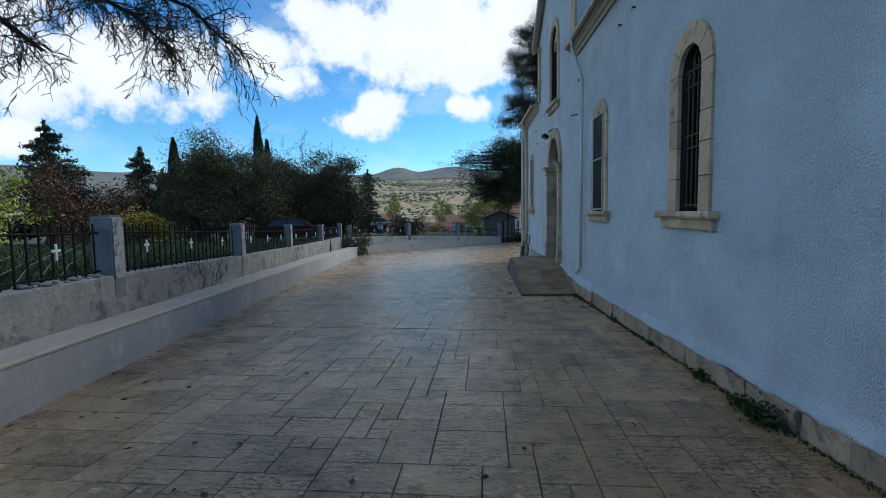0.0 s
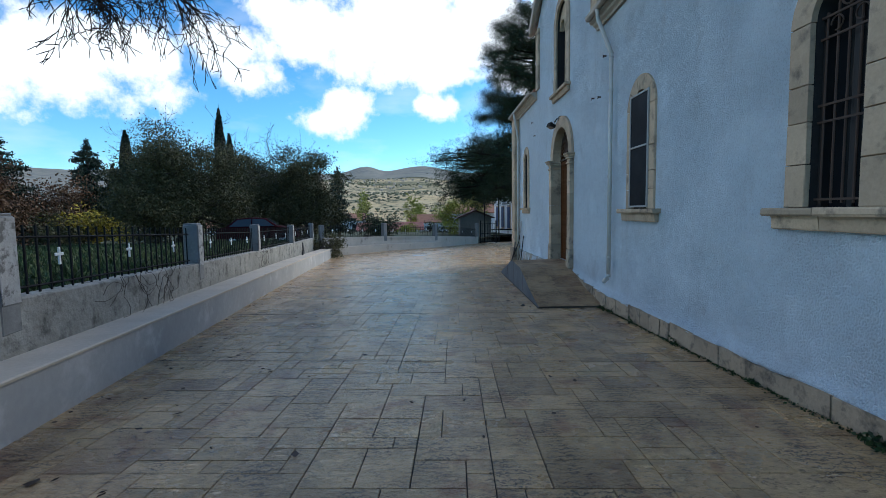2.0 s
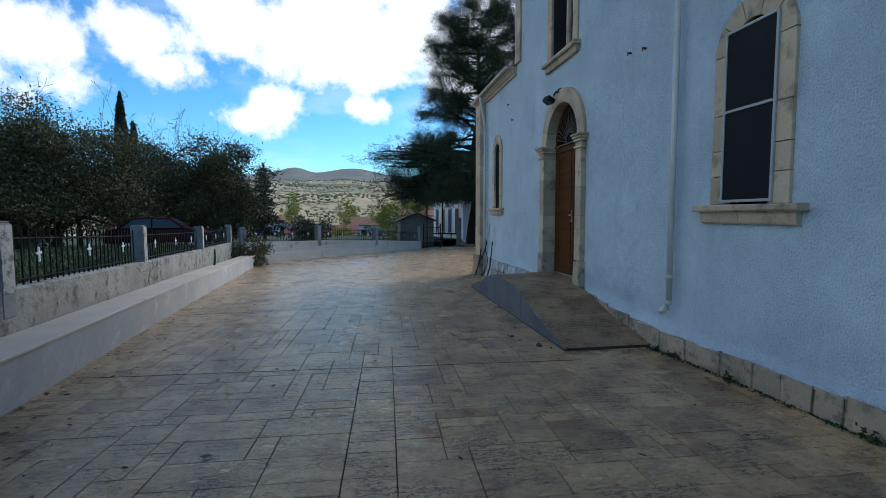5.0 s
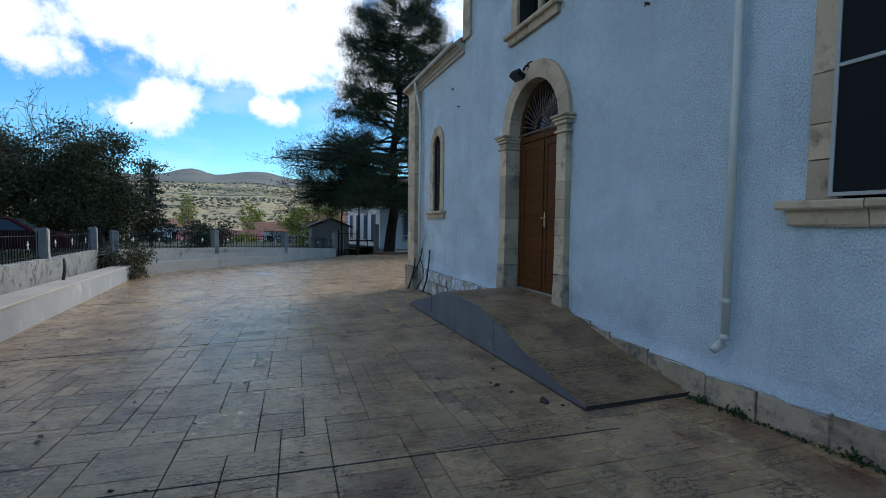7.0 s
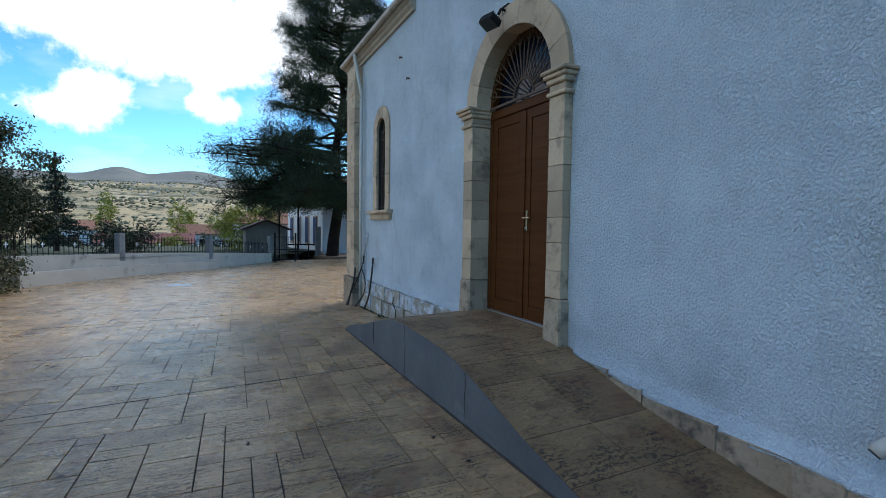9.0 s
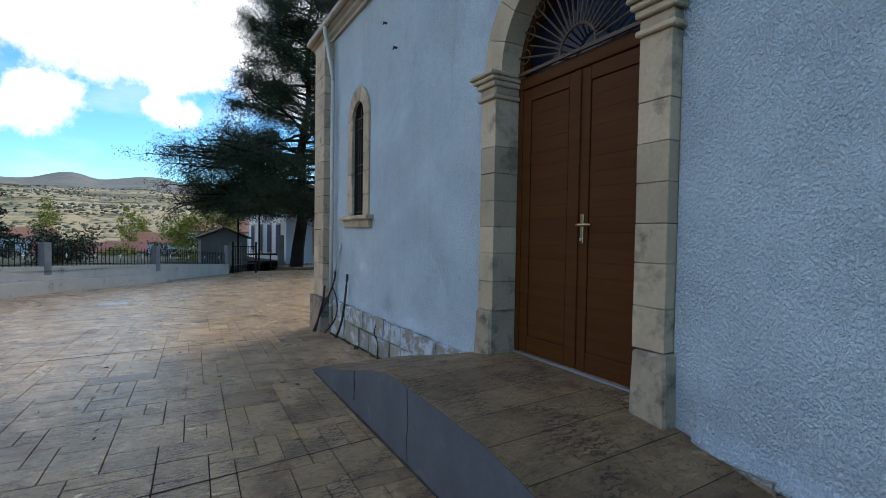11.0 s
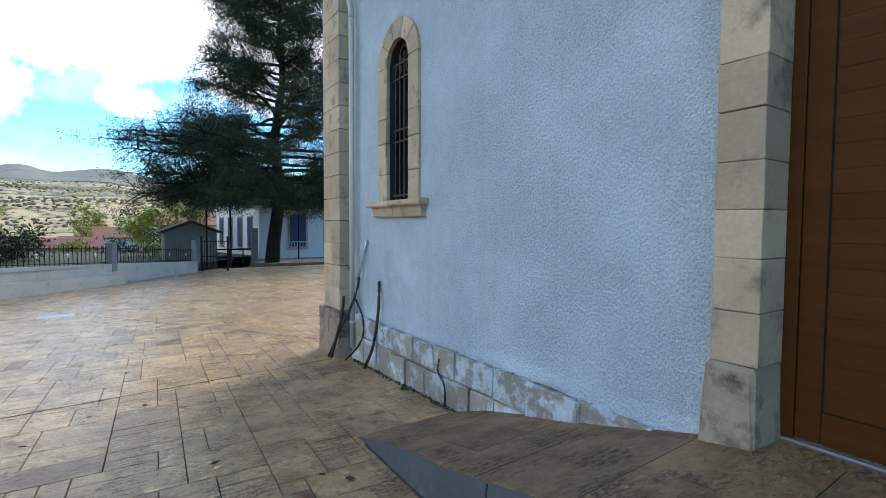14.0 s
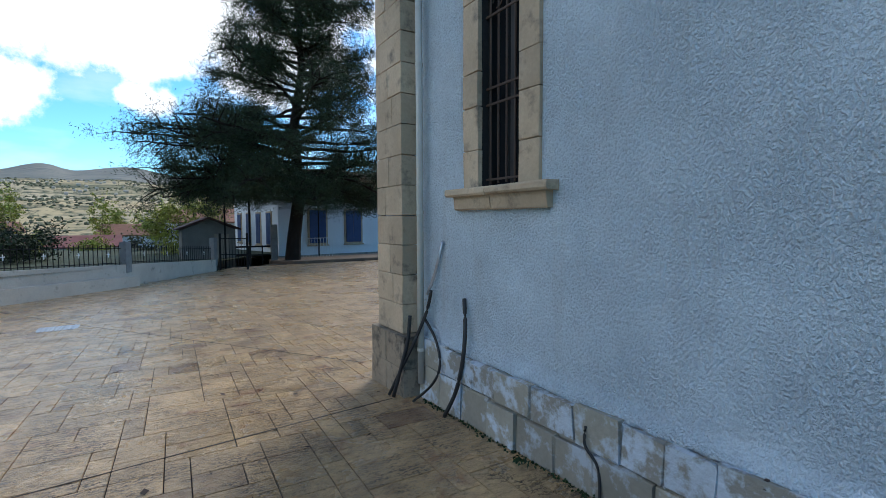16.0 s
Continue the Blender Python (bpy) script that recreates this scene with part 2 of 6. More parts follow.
def leaf_material(name, a, b2, dirt=None):
    m = material(name, a, b2, dirt, rough=.6, grain=3, blotch=.5, bump=0, spec=.25)
    nt = m.node_tree
    b = nt.nodes["Principled BSDF"]
    geo = next(n for n in nt.nodes if n.type == "NEW_GEOMETRY")
    hs = nt.nodes.new("ShaderNodeHueSaturation")
    mr = nt.nodes.new("ShaderNodeMapRange")
    mr.inputs[3].default_value, mr.inputs[4].default_value = .55, 1.5
    nt.links.new(geo.outputs["Random Per Island"], mr.inputs[0])
    nt.links.new(mr.outputs[0], hs.inputs["Value"])
    nt.links.new(b.inputs["Base Color"].links[0].from_socket, hs.inputs["Color"])
    nt.links.new(hs.outputs[0], b.inputs["Base Color"])
    return m


def glass_material(name, tint, rough=.08):
    m = bpy.data.materials.new(name)
    m.use_nodes = True
    b = m.node_tree.nodes["Principled BSDF"]
    b.inputs["Base Color"].default_value = (*tint, 1)
    b.inputs["Roughness"].default_value = rough
    b.inputs["Specular IOR Level"].default_value = .22
    return m


M = {
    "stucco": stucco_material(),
    "paving": paving_material(),
    "joint": material("joint_grime_and_lip_shadow", (.060, .046, .034), (.040, .032, .025), rough=.9, bump=.3),
    "stone": material("yellow_limestone", (.53, .405, .275), (.41, .315, .215), (.15, .122, .094), rough=.85, grain=40, blotch=2.2, bump=.6, bump_scale=40, bump_dist=.006, vary=.2, dirt_amount=(.54, .72)),
    "stone_white": material("limewashed_stone", (.40, .375, .31), (.29, .275, .225), (.50, .56, .62), rough=.88, grain=25, blotch=1.7, bump=.6, bump_scale=30, bump_dist=.008, vary=.22, dirt_amount=(.50, .58)),
    "cornice": material("painted_cornice", (.47, .40, .31), (.37, .31, .24), (.18, .155, .125), rough=.8, grain=30, blotch=2, bump=.3, dirt_amount=(.6, .8)),
    "mortar": material("mortar", (.33, .31, .27), (.26, .25, .22), rough=.95, bump=.4),
    "ramp_side": material("grey_painted_render", (.115, .128, .143), (.082, .092, .104), (.19, .20, .21), rough=.75, grain=25, blotch=1.4, bump=.2, dirt_amount=(.6, .78)),
    "white_patch": material("flaking_limewash", (.56, .63, .70), (.42, .47, .52), (.26, .245, .21), rough=.9, blotch=3.2, bump=.8, bump_scale=24, bump_dist=.015, dirt_amount=(.46, .56)),
    "render_grey": material("smooth_cement_render", (.43, .42, .405), (.36, .35, .34), (.52, .51, .495), rough=.8, grain=14, blotch=1.1, bump=.2, dirt_amount=(.55, .7)),
    "coping": material("beige_coping", (.56, .47, .36), (.47, .40, .315), (.25, .215, .18), rough=.8, grain=30, blotch=1.6, bump=.3, dirt_amount=(.62, .8)),
    "bench": material("dull_beige_bench", (.55, .48, .39), (.44, .385, .32), (.17, .15, .13), rough=.85, bump=.3, blotch=1.2),
    "concrete": material("weathered_concrete", (.37, .35, .31), (.235, .226, .20), (.105, .098, .088), rough=.92, grain=14, blotch=1.9, bump=1.0, bump_scale=16, bump_dist=.02, dirt_amount=(.52, .66)),
    "post": material("cement_post", (.25, .245, .235), (.17, .167, .16), (.08, .078, .073), rough=.9, grain=30, blotch=2.5, bump=.45, dirt_amount=(.58, .75)),
    "lime": material("splashed_lime", (.46, .45, .43), (.34, .33, .315), (.15, .145, .135), rough=.92, grain=22, blotch=4.5, bump=.6, bump_scale=30, bump_dist=.01, dirt_amount=(.50, .58)),
    "iron": material("black_painted_iron", (.010, .0105, .011), (.018, .016, .015), rough=.75, bump=.15, spec=.15),
    "white_paint": material("white_enamel", (.80, .80, .78), (.72, .72, .70), rough=.45, bump=.1),
    "cream": material("cream_downpipe_paint", (.54, .52, .47), (.47, .455, .41), (.38, .35, .30), rough=.45, grain=20, blotch=2, bump=.1, dirt_amount=(.62, .8)),
    "gutter": material("dull_gutter_paint", (.40, .345, .27), (.32, .275, .215), (.16, .12, .085), rough=.6, grain=20, blotch=2.5, bump=.15, dirt_amount=(.55, .72)),
    "door": material("brown_wood_grain_pvc", (.088, .030, .0062), (.064, .022, .0048), rough=.6, grain=40, blotch=3, bump=.15, bump_scale=60, stretch=(1, .3, 6), rough_var=.06, spec=.13),
    "door_dark": material("door_groove", (.03, .014, .008), (.025, .012, .007), rough=.7, bump=0),
    "ray": material("faded_rust_iron", (.105, .062, .036), (.07, .042, .026), rough=.7, bump=.2),
    "brass": material("satin_brass", (.48, .36, .22), (.42, .31, .19), rough=.32, metal=1.0, bump=.05),
    # near-black, so that window liners carry the recess shade in their colour
    "dark": material("recess_shade_grey", (.045, .043, .042), (.03, .029, .028), (.07, .065, .06), rough=.9, bump=.2, spec=.1),
    "stone_old": material("stained_limestone", (.38, .305, .215), (.28, .225, .16), (.085, .073, .058), rough=.9, grain=30, blotch=3, bump=.9, bump_scale=35, bump_dist=.008, vary=.18, dirt_amount=(.50, .68)),
    "rust": material("rusty_wrought_iron", (.075, .045, .03), (.05, .033, .025), rough=.75, bump=.3),
    "glass": glass_material("dark_window_glass", (.012, .014, .017), .06),
    "glass_blue": glass_material("blue_tinted_fanlight_glass", (.010, .014, .024), .10),
    "screen": material("dark_fly_screen", (.008, .009, .012), (.011, .012, .014), rough=.7, spec=.12, grain=200, bump=.3, bump_scale=400, bump_dist=.002),
    "alu_dull": material("weathered_aluminium", (.36, .36, .345), (.30, .30, .29), rough=.6, bump=.05),
    "alu": material("white_aluminium", (.70, .70, .68), (.64, .64, .62), rough=.45, bump=.05),
    "zinc": material("bright_wet_zinc", (.50, .55, .60), (.40, .44, .48), rough=.45, metal=.3, bump=.1),
    "steel": material("galvanised_steel", (.55, .58, .62), (.45, .48, .52), rough=.4, metal=.8, bump=.1),
    "rubber": material("black_hose", (.015, .015, .016), (.022, .022, .022), rough=.55, bump=.1),
    "rooftile": material("terracotta_tile", (.36, .16, .09), (.28, .125, .075), (.16, .10, .07), rough=.85, grain=12, blotch=2, bump=.4),
    "roof_red": material("red_sheet_roof", (.30, .10, .075), (.24, .085, .065), rough=.7, blotch=1.0, bump=.2),
    "roof_dark": material("dark_red_shed_roof", (.10, .045, .035), (.07, .035, .03), rough=.85, bump=.2),
    "soil": material("bare_soil", (.16, .11, .075), (.12, .085, .06), (.20, .145, .10), rough=.95, blotch=1.2, bump=.6, bump_scale=12, bump_dist=.03),
    "grass_ground": material("rough_grass_ground", (.038, .055, .020), (.055, .064, .028), (.10, .082, .05), rough=.95, grain=8, blotch=.4, bump=.8, bump_scale=9, bump_dist=.05, dirt_amount=(.55, .75)),
    "grass": leaf_material("grass_blades", (.034, .062, .017), (.060, .080, .028), (.11, .09, .05)),
    "dry": material("dry_straw", (.42, .37, .24), (.34, .29, .18), rough=.8, bump=.1),
    "weed": leaf_material("weed_leaves", (.016, .036, .010), (.024, .046, .014)),
    "bark": material("bark", (.075, .058, .045), (.05, .04, .032), rough=.95, grain=10, blotch=3, bump=.8, bump_scale=14, bump_dist=.03),
    "twig": material("dark_twigs", (.030, .022, .018), (.022, .017, .014), rough=.95, grain=10, blotch=3, bump=.4, spec=.1),
    "pine": leaf_material("pine_needles", (.022, .038, .015), (.034, .049, .020), (.055, .048, .030)),
    "fir": leaf_material("fir_needles", (.022, .036, .022), (.030, .044, .024)),
    "cypress": leaf_material("cypress_scales", (.024, .034, .018), (.032, .04, .02)),
    "olive": leaf_material("olive_leaves", (.070, .074, .030), (.10, .086, .036), (.12, .078, .036)),
    "scrub": leaf_material("scrub_leaves", (.115, .12, .065), (.16, .15, .08)),
    "yellow_leaf": leaf_material("yellow_autumn_leaves", (.42, .30, .03), (.34, .27, .035)),
    "yellowgreen": leaf_material("yellow_green_leaves", (.38, .36, .055), (.24, .27, .05)),
    "russet": leaf_material("russet_leaves", (.15, .075, .035), (.11, .065, .035)),
    "dead_leaf": leaf_material("dry_fallen_leaves", (.07, .035, .018), (.045, .028, .018)),
    "car": material("dark_red_car_paint", (.040, .004, .006), (.034, .004, .005), rough=.62, bump=0, rough_var=.04, spec=.06),
    "car_glass": glass_material("car_glass", (.05, .06, .07), .05),
    "tyre": material("tyre_rubber", (.018, .018, .018), (.025, .025, .025), rough=.85, bump=.2),
    "house_white": material("house_whitewash", (.78, .79, .80), (.72, .73, .75), rough=.9, bump=.2, blotch=.7),
    "blue": material("blue_shutter_paint", (.018, .05, .16), (.014, .042, .135), rough=.55, bump=.1),
    "shed": material("grey_board_shed", (.20, .185, .165), (.15, .14, .125), rough=.9, bump=.3, blotch=1.5),
    "wood_grey": material("grey_stump_wood", (.30, .26, .21), (.22, .19, .155), rough=.9, bump=.4),
}


def hill_material():
    """Dry terraced hillside: ochre fields in level strips, pale tracks, dark scrub and groves between them."""
    m = bpy.data.materials.new("hillside")
    m.use_nodes = True
    nt = m.node_tree
    b = nt.nodes["Principled BSDF"]
    co = nt.nodes.new("ShaderNodeNewGeometry").outputs["Position"]
    f1, _ = noise_fac(nt, co, .007, .40, .60, 6, .65, (1, .5, 2))
    col = ramp_mix(nt, f1, (.58, .44, .24), (.41, .315, .17))
    v = nt.nodes.new("ShaderNodeTexVoronoi")
    v.inputs["Scale"].default_value = .020
    mp = nt.nodes.new("ShaderNodeMapping")
    mp.inputs["Scale"].default_value = (.55, .5, 3.0)
    nt.links.new(co, mp.inputs[0])
    nt.links.new(mp.outputs[0], v.inputs["Vector"])
    sep = nt.nodes.new("ShaderNodeSeparateColor")
    nt.links.new(v.outputs["Color"], sep.inputs[0])
    r = nt.nodes.new("ShaderNodeMapRange")
    r.inputs[1].default_value, r.inputs[2].default_value, r.inputs[4].default_value = .60, .90, .85
    nt.links.new(sep.outputs[0], r.inputs[0])
    col = ramp_mix(nt, r.outputs[0], col, (.66, .53, .33))
    g = nt.nodes.new("ShaderNodeMapRange")
    g.inputs[1].default_value, g.inputs[2].default_value, g.inputs[4].default_value = .55, .85, .7
    nt.links.new(sep.outputs[1], g.inputs[0])
    col = ramp_mix(nt, g.outputs[0], col, (.15, .155, .085))
    # terrace lines: dark hedges along the level
    t, _ = noise_fac(nt, co, .030, .53, .60, 7, .75, (.5, .3, 6))
    col = ramp_mix(nt, t, col, (.11, .115, .07))
    f2, _ = noise_fac(nt, co, .10, .52, .60, 6, .8, (1, .4, 2))
    col = ramp_mix(nt, f2, col, (.10, .105, .06))
    nt.links.new(col, b.inputs["Base Color"])
    b.inputs["Roughness"].default_value = .95
    b.inputs["Specular IOR Level"].default_value = .1
    return m


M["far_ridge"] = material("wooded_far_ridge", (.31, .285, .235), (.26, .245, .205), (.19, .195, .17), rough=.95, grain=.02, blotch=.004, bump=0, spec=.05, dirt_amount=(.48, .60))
M["hill"] = hill_material()
M["paving_rest"] = paving_material(True)
M["ramp_top"] = paving_material(False, "unsealed_stamped_concrete", .57, .6, .0)


# ---- small builders ----
def mesh_object(name, bm, mat=None, parent=None, smooth=False):
    me = bpy.data.meshes.new(name)
    bm.to_mesh(me)
    bm.free()
    if mat:
        for q in (mat if isinstance(mat, (list, tuple)) else [mat]):
            me.materials.append(q)
    if smooth:
        for p in me.polygons:
            p.use_smooth = True
    ob = new(name, me)
    if parent:
        ob.parent = parent
    return ob


def part(name, bm, mat, parent, label="", smooth=False):
    ob = mesh_object(name, bm, mat, parent, smooth)
    if label:
        tagged(ob, label)
    return ob


def empty(name, at=(0, 0, 0), label="", category="", group="", kind=""):
    ob = new(name)
    ob.location = at
    ob.empty_display_size = .2
    return tagged(ob, label, category, group, kind)


def local(ob, bm):
    """Shift a bmesh made in world metres into the frame of an unturned empty."""
    bmesh.ops.translate(bm, verts=bm.verts, vec=-Vector(ob.location))
    return bm


def add_box(bm, lo, hi, bevel=0.0, m=None):
    r = bmesh.ops.create_cube(bm, size=1)
    vs = r["verts"]
    c = [(lo[i] + hi[i]) / 2 for i in range(3)]
    s = [abs(hi[i] - lo[i]) for i in range(3)]
    for v in vs:
        v.co = Vector((v.co.x * s[0] + c[0], v.co.y * s[1] + c[1], v.co.z * s[2] + c[2]))
    if bevel:
        es = list({e for v in vs for e in v.link_edges})
        out = bmesh.ops.bevel(bm, geom=es, offset=bevel, segments=1, affect="EDGES", profile=.5)
        vs = list({v for f in out["faces"] for v in f.verts} | {v for v in vs if v.is_valid})
    if m is not None:
        bmesh.ops.transform(bm, matrix=m, verts=vs)
    return vs


def box(lo, hi, bevel=0.0):
    bm = bmesh.new()
    add_box(bm, lo, hi, bevel)
    return bm


def add_tube(bm, pts, radii, sides=8, caps=True):
    """A round tube through points, each with its radius."""
    pts = [Vector(p) for p in pts]
    if isinstance(radii, (int, float)):
        radii = [radii] * len(pts)
    rings = []
    up = Vector((0, 0, 1))
    for i, p in enumerate(pts):
        d = (pts[min(i + 1, len(pts) - 1)] - pts[max(i - 1, 0)]).normalized()
        a = d.cross(up if abs(d.z) < .95 else Vector((1, 0, 0))).normalized()
        b = d.cross(a)
        rings.append([bm.verts.new(p + (a * math.cos(2 * math.pi * k / sides) + b * math.sin(2 * math.pi * k / sides)) * radii[i]) for k in range(sides)])
    for q, r in zip(rings, rings[1:]):
        for k in range(sides):
            bm.faces.new((q[k], q[(k + 1) % sides], r[(k + 1) % sides], r[k]))
    if caps:
        bm.faces.new(rings[0][::-1])
        bm.faces.new(rings[-1])
    return bm


def tube(pts, radii, sides=8):
    return add_tube(bmesh.new(), pts, radii, sides)


def prism(profile, axis, lo, hi):
    """A profile of (a, b) pairs swept along one axis; a and b are the other two axes in order."""
    bm = bmesh.new()
    def at(v, a, b):
        return {"x": (v, a, b), "y": (a, v, b), "z": (a, b, v)}[axis]
    A = [bm.verts.new(at(lo, *p)) for p in profile]
    B = [bm.verts.new(at(hi, *p)) for p in profile]
    n = len(profile)
    for i in range(n):
        bm.faces.new((A[i], A[(i + 1) % n], B[(i + 1) % n], B[i]))
    bm.faces.new(A[::-1])
    bm.faces.new(B)
    bmesh.ops.recalc_face_normals(bm, faces=bm.faces)
    return bm


def arch_points(c, half, bottom, spring, n=14):
    """Outline of a round-headed opening in (y, z), from the lower far corner round to the lower near corner."""
    pts = [(c + half, bottom), (c + half, spring)]
    pts += [(c + half * math.cos(math.pi * k / n), spring + half * math.sin(math.pi * k / n)) for k in range(1, n)]
    return pts + [(c - half, spring), (c - half, bottom)]


GROUND = [(-40, 1.0), (-20, .6), (0, .24), (3.2, .165), (6, .08), (8.9, 0), (14.6, -.125), (18, -.24), (24, -.47), (28, -.545), (37, -.83), (60, -1.4), (120, -3.5)]


def ground(y):
    for (a, za), (b, zb) in zip(GROUND, GROUND[1:]):
        if y <= b:
            return za + (zb - za) * (y - a) / (b - a)
    return GROUND[-1][1]


# ---- the church: walls ----
FAR, NEAR, EAVE = 17.64, -8.0, 4.66
BAY0, BAY1, APEX = 9.35, 14.22, 11.76
THICK = .55
W1 = dict(c=4.49, sill=1.60, spring=2.94)
W2 = dict(c=7.61, sill=1.61, spring=2.96)
W3 = dict(c=15.70, sill=1.69, spring=3.09)
OUT, INN = .43, .232
DOOR = dict(c=11.625, half=.675, floor=.455, spring=2.74)


def pierced_wall(name, outline, holes, x0, x1, mat):
    """An upright wall between x0 and x1 with openings through it."""
    bm = bmesh.new()
    loops = [outline] + holes
    tris = mathutils.geometry.tessellate_polygon([[Vector((y, z, 0)) for y, z in lp] for lp in loops])
    flat = [p for lp in loops for p in lp]
    A = [bm.verts.new((x0, y, z)) for y, z in flat]
    B = [bm.verts.new((x1, y, z)) for y, z in flat]
    for t in tris:
        bm.faces.new([A[i] for i in t])
        bm.faces.new([B[i] for i in t][::-1])
    k = 0
    for lp in loops:
        n = len(lp)
        for i in range(n):
            a, b = k + i, k + (i + 1) % n
            bm.faces.new((A[a], A[b], B[b], B[a]))
        k += n
    bmesh.ops.recalc_face_normals(bm, faces=bm.faces)
    return mesh_object(name, bm, mat)


outline = [(NEAR, -.8), (FAR, -.8), (FAR, EAVE), (BAY1, EAVE), (BAY1, 6.45), (APEX, 8.25), (BAY0, 6.45), (BAY0, EAVE), (NEAR, EAVE)]
holes = []
for w in (W1, W2, W3):
    holes.append(arch_points(w["c"], OUT, w["sill"] - .01, w["spring"]))
holes.append(arch_points(DOOR["c"], DOOR["half"] + .205, DOOR["floor"] - .03, DOOR["spring"], 20))
UW = dict(c=11.70, half=.62, sill=4.22, spring=5.62)
holes.append(arch_points(UW["c"], UW["half"], UW["sill"], UW["spring"], 18))
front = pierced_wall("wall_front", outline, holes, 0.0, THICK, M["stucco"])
tagged(front, "whitewashed rough-cast church wall with arched openings", "wall", kind="structure")
for nm, lo, hi, lab in (("wall_far_end", (THICK, FAR - THICK, -.8), (12, FAR, EAVE), "whitewashed end wall of the church"),
                        ("wall_near_end", (THICK, NEAR, -.8), (12, NEAR + THICK, EAVE), "whitewashed rear end wall of the church"),
                        ("wall_back", (12, NEAR, -.8), (12.5, FAR, EAVE), "whitewashed back wall of the church")):
    tagged(mesh_object(nm, box(lo, hi), M["stucco"]), lab, "wall", kind="structure")
tagged(mesh_object("floor_inside", box((THICK, NEAR + THICK, -.1), (12, FAR - THICK, .43)), M["mortar"]), "dim stone floor inside the church", "floor", kind="structure")
# roofs: lean-to over the wings, gable over the bay
for nm, y0, y1 in (("roof_near_wing", NEAR - .2, BAY0 - .004), ("roof_far_wing", BAY1 + .004, FAR + .2)):
    prof = [(-.10, EAVE + .125), (6.2, EAVE + 2.5), (12.7, EAVE + .125), (12.7, EAVE + .22), (6.2, EAVE + 2.6), (-.10, EAVE + .20)]
    tagged(mesh_object(nm, prism(prof, "y", y0, y1), M["rooftile"]), "terracotta tiled wing roof", "roof", kind="structure")
bm = prism([(BAY0 - .18, 6.42), (APEX, 8.30), (BAY1 + .18, 6.42), (BAY1 + .18, 6.56), (APEX, 8.46), (BAY0 - .18, 6.56)], "x", -.18, 8)
tagged(mesh_object("roof_gable", bm, M["rooftile"]), "terracotta tiled gable roof over the entrance bay", "roof", kind="structure")
for nm, y0, y1 in (("wall_bay_near", BAY0, BAY0 + .4), ("wall_bay_far", BAY1 - .4, BAY1)):
    tagged(mesh_object(nm, box((THICK, y0, EAVE), (6, y1, 6.45)), M["stucco"]), "whitewashed side wall of the entrance bay", "wall", kind="structure")


def cornice_run(name, y0, y1, label):
    """A stepped eaves moulding along the wall, with a fascia and a half-round gutter on top."""
    p = [(0.0, EAVE - .07), (-.04, EAVE - .07), (-.05, EAVE - .03), (-.09, EAVE - .005), (-.105, EAVE + .03), (-.16, EAVE + .05), (-.16, EAVE + .12), (-.004, EAVE + .12)]
    ob = empty(name, (0, (y0 + y1) / 2, EAVE), label, "cornice", kind="structure")
    part("moulding", local(ob, prism(p, "y", y0, y1)), M["cornice"], ob)
    g = [(-.165, EAVE + .08), (-.185, EAVE + .068), (-.215, EAVE + .07), (-.235, EAVE + .09), (-.24, EAVE + .14), (-.232, EAVE + .14), (-.227, EAVE + .095), (-.21, EAVE + .08), (-.19, EAVE + .078), (-.173, EAVE + .092), (-.173, EAVE + .14), (-.165, EAVE + .14)]
    part("gutter", local(ob, prism(g, "y", y0 + .02, y1 - .02)), M["gutter"], ob, "dull brown-beige metal gutter")
    return ob


cornice_run("cornice_near", NEAR, BAY0 + .02, "beige moulded eaves cornice with gutter, weathered")
cornice_run("cornice_far", BAY1 - .02, FAR + .2, "beige moulded eaves cornice of the far wing")
verge = empty("cornice_gable", (0, APEX, 8.2), "weathered stone verge along the gable", "cornice", kind="structure")
for sgn, y0 in ((1, BAY0 - .2), (-1, BAY1 + .2)):
    bm = bmesh.new()
    q = [(-.19, -.13), (-.19, .10), (0, .10), (0, -.05), (-.1, -.13)]
    A = [bm.verts.new((x, y0, 6.42 + z)) for x, z in q]
    B = [bm.verts.new((x, APEX, 8.30 + z)) for x, z in q]
    for i in range(len(q)):
        bm.faces.new((A[i], A[(i + 1) % 5], B[(i + 1) % 5], B[i]))
    bm.faces.new(A)
    bm.faces.new(B[::-1])
    bmesh.ops.recalc_face_normals(bm, faces=bm.faces)
    part("verge_moulding", local(verge, bm), M["cornice"], verge)


# ---- stone surrounds ----
def voussoir(c, r0, r1, spring, a0, a1, x0, x1, gap=.006, n=4):
    """One wedge of an arch ring, between two angles in degrees."""
    bm = bmesh.new()
    g = math.degrees(gap / r1)
    angs = [radians(a0 + g + (a1 - a0 - 2 * g) * k / n) for k in range(n + 1)]
    prof = [(c + r0 * math.cos(a), spring + r0 * math.sin(a)) for a in angs] + [(c + r1 * math.cos(a), spring + r1 * math.sin(a)) for a in reversed(angs)]
    A = [bm.verts.new((x0, y, z)) for y, z in prof]
    B = [bm.verts.new((x1, y, z)) for y, z in prof]
    m = len(prof)
    for i in range(m):
        bm.faces.new((A[i], A[(i + 1) % m], B[(i + 1) % m], B[i]))
    bm.faces.new(A)
    bm.faces.new(B[::-1])
    bmesh.ops.recalc_face_normals(bm, faces=bm.faces)
    return bm


def stone_box(lo, hi, jitter=.003):
    bm = box(lo, hi, .004)
    for v in bm.verts:
        v.co += Vector([random.uniform(-jitter, jitter) for _ in range(3)])
    return bm


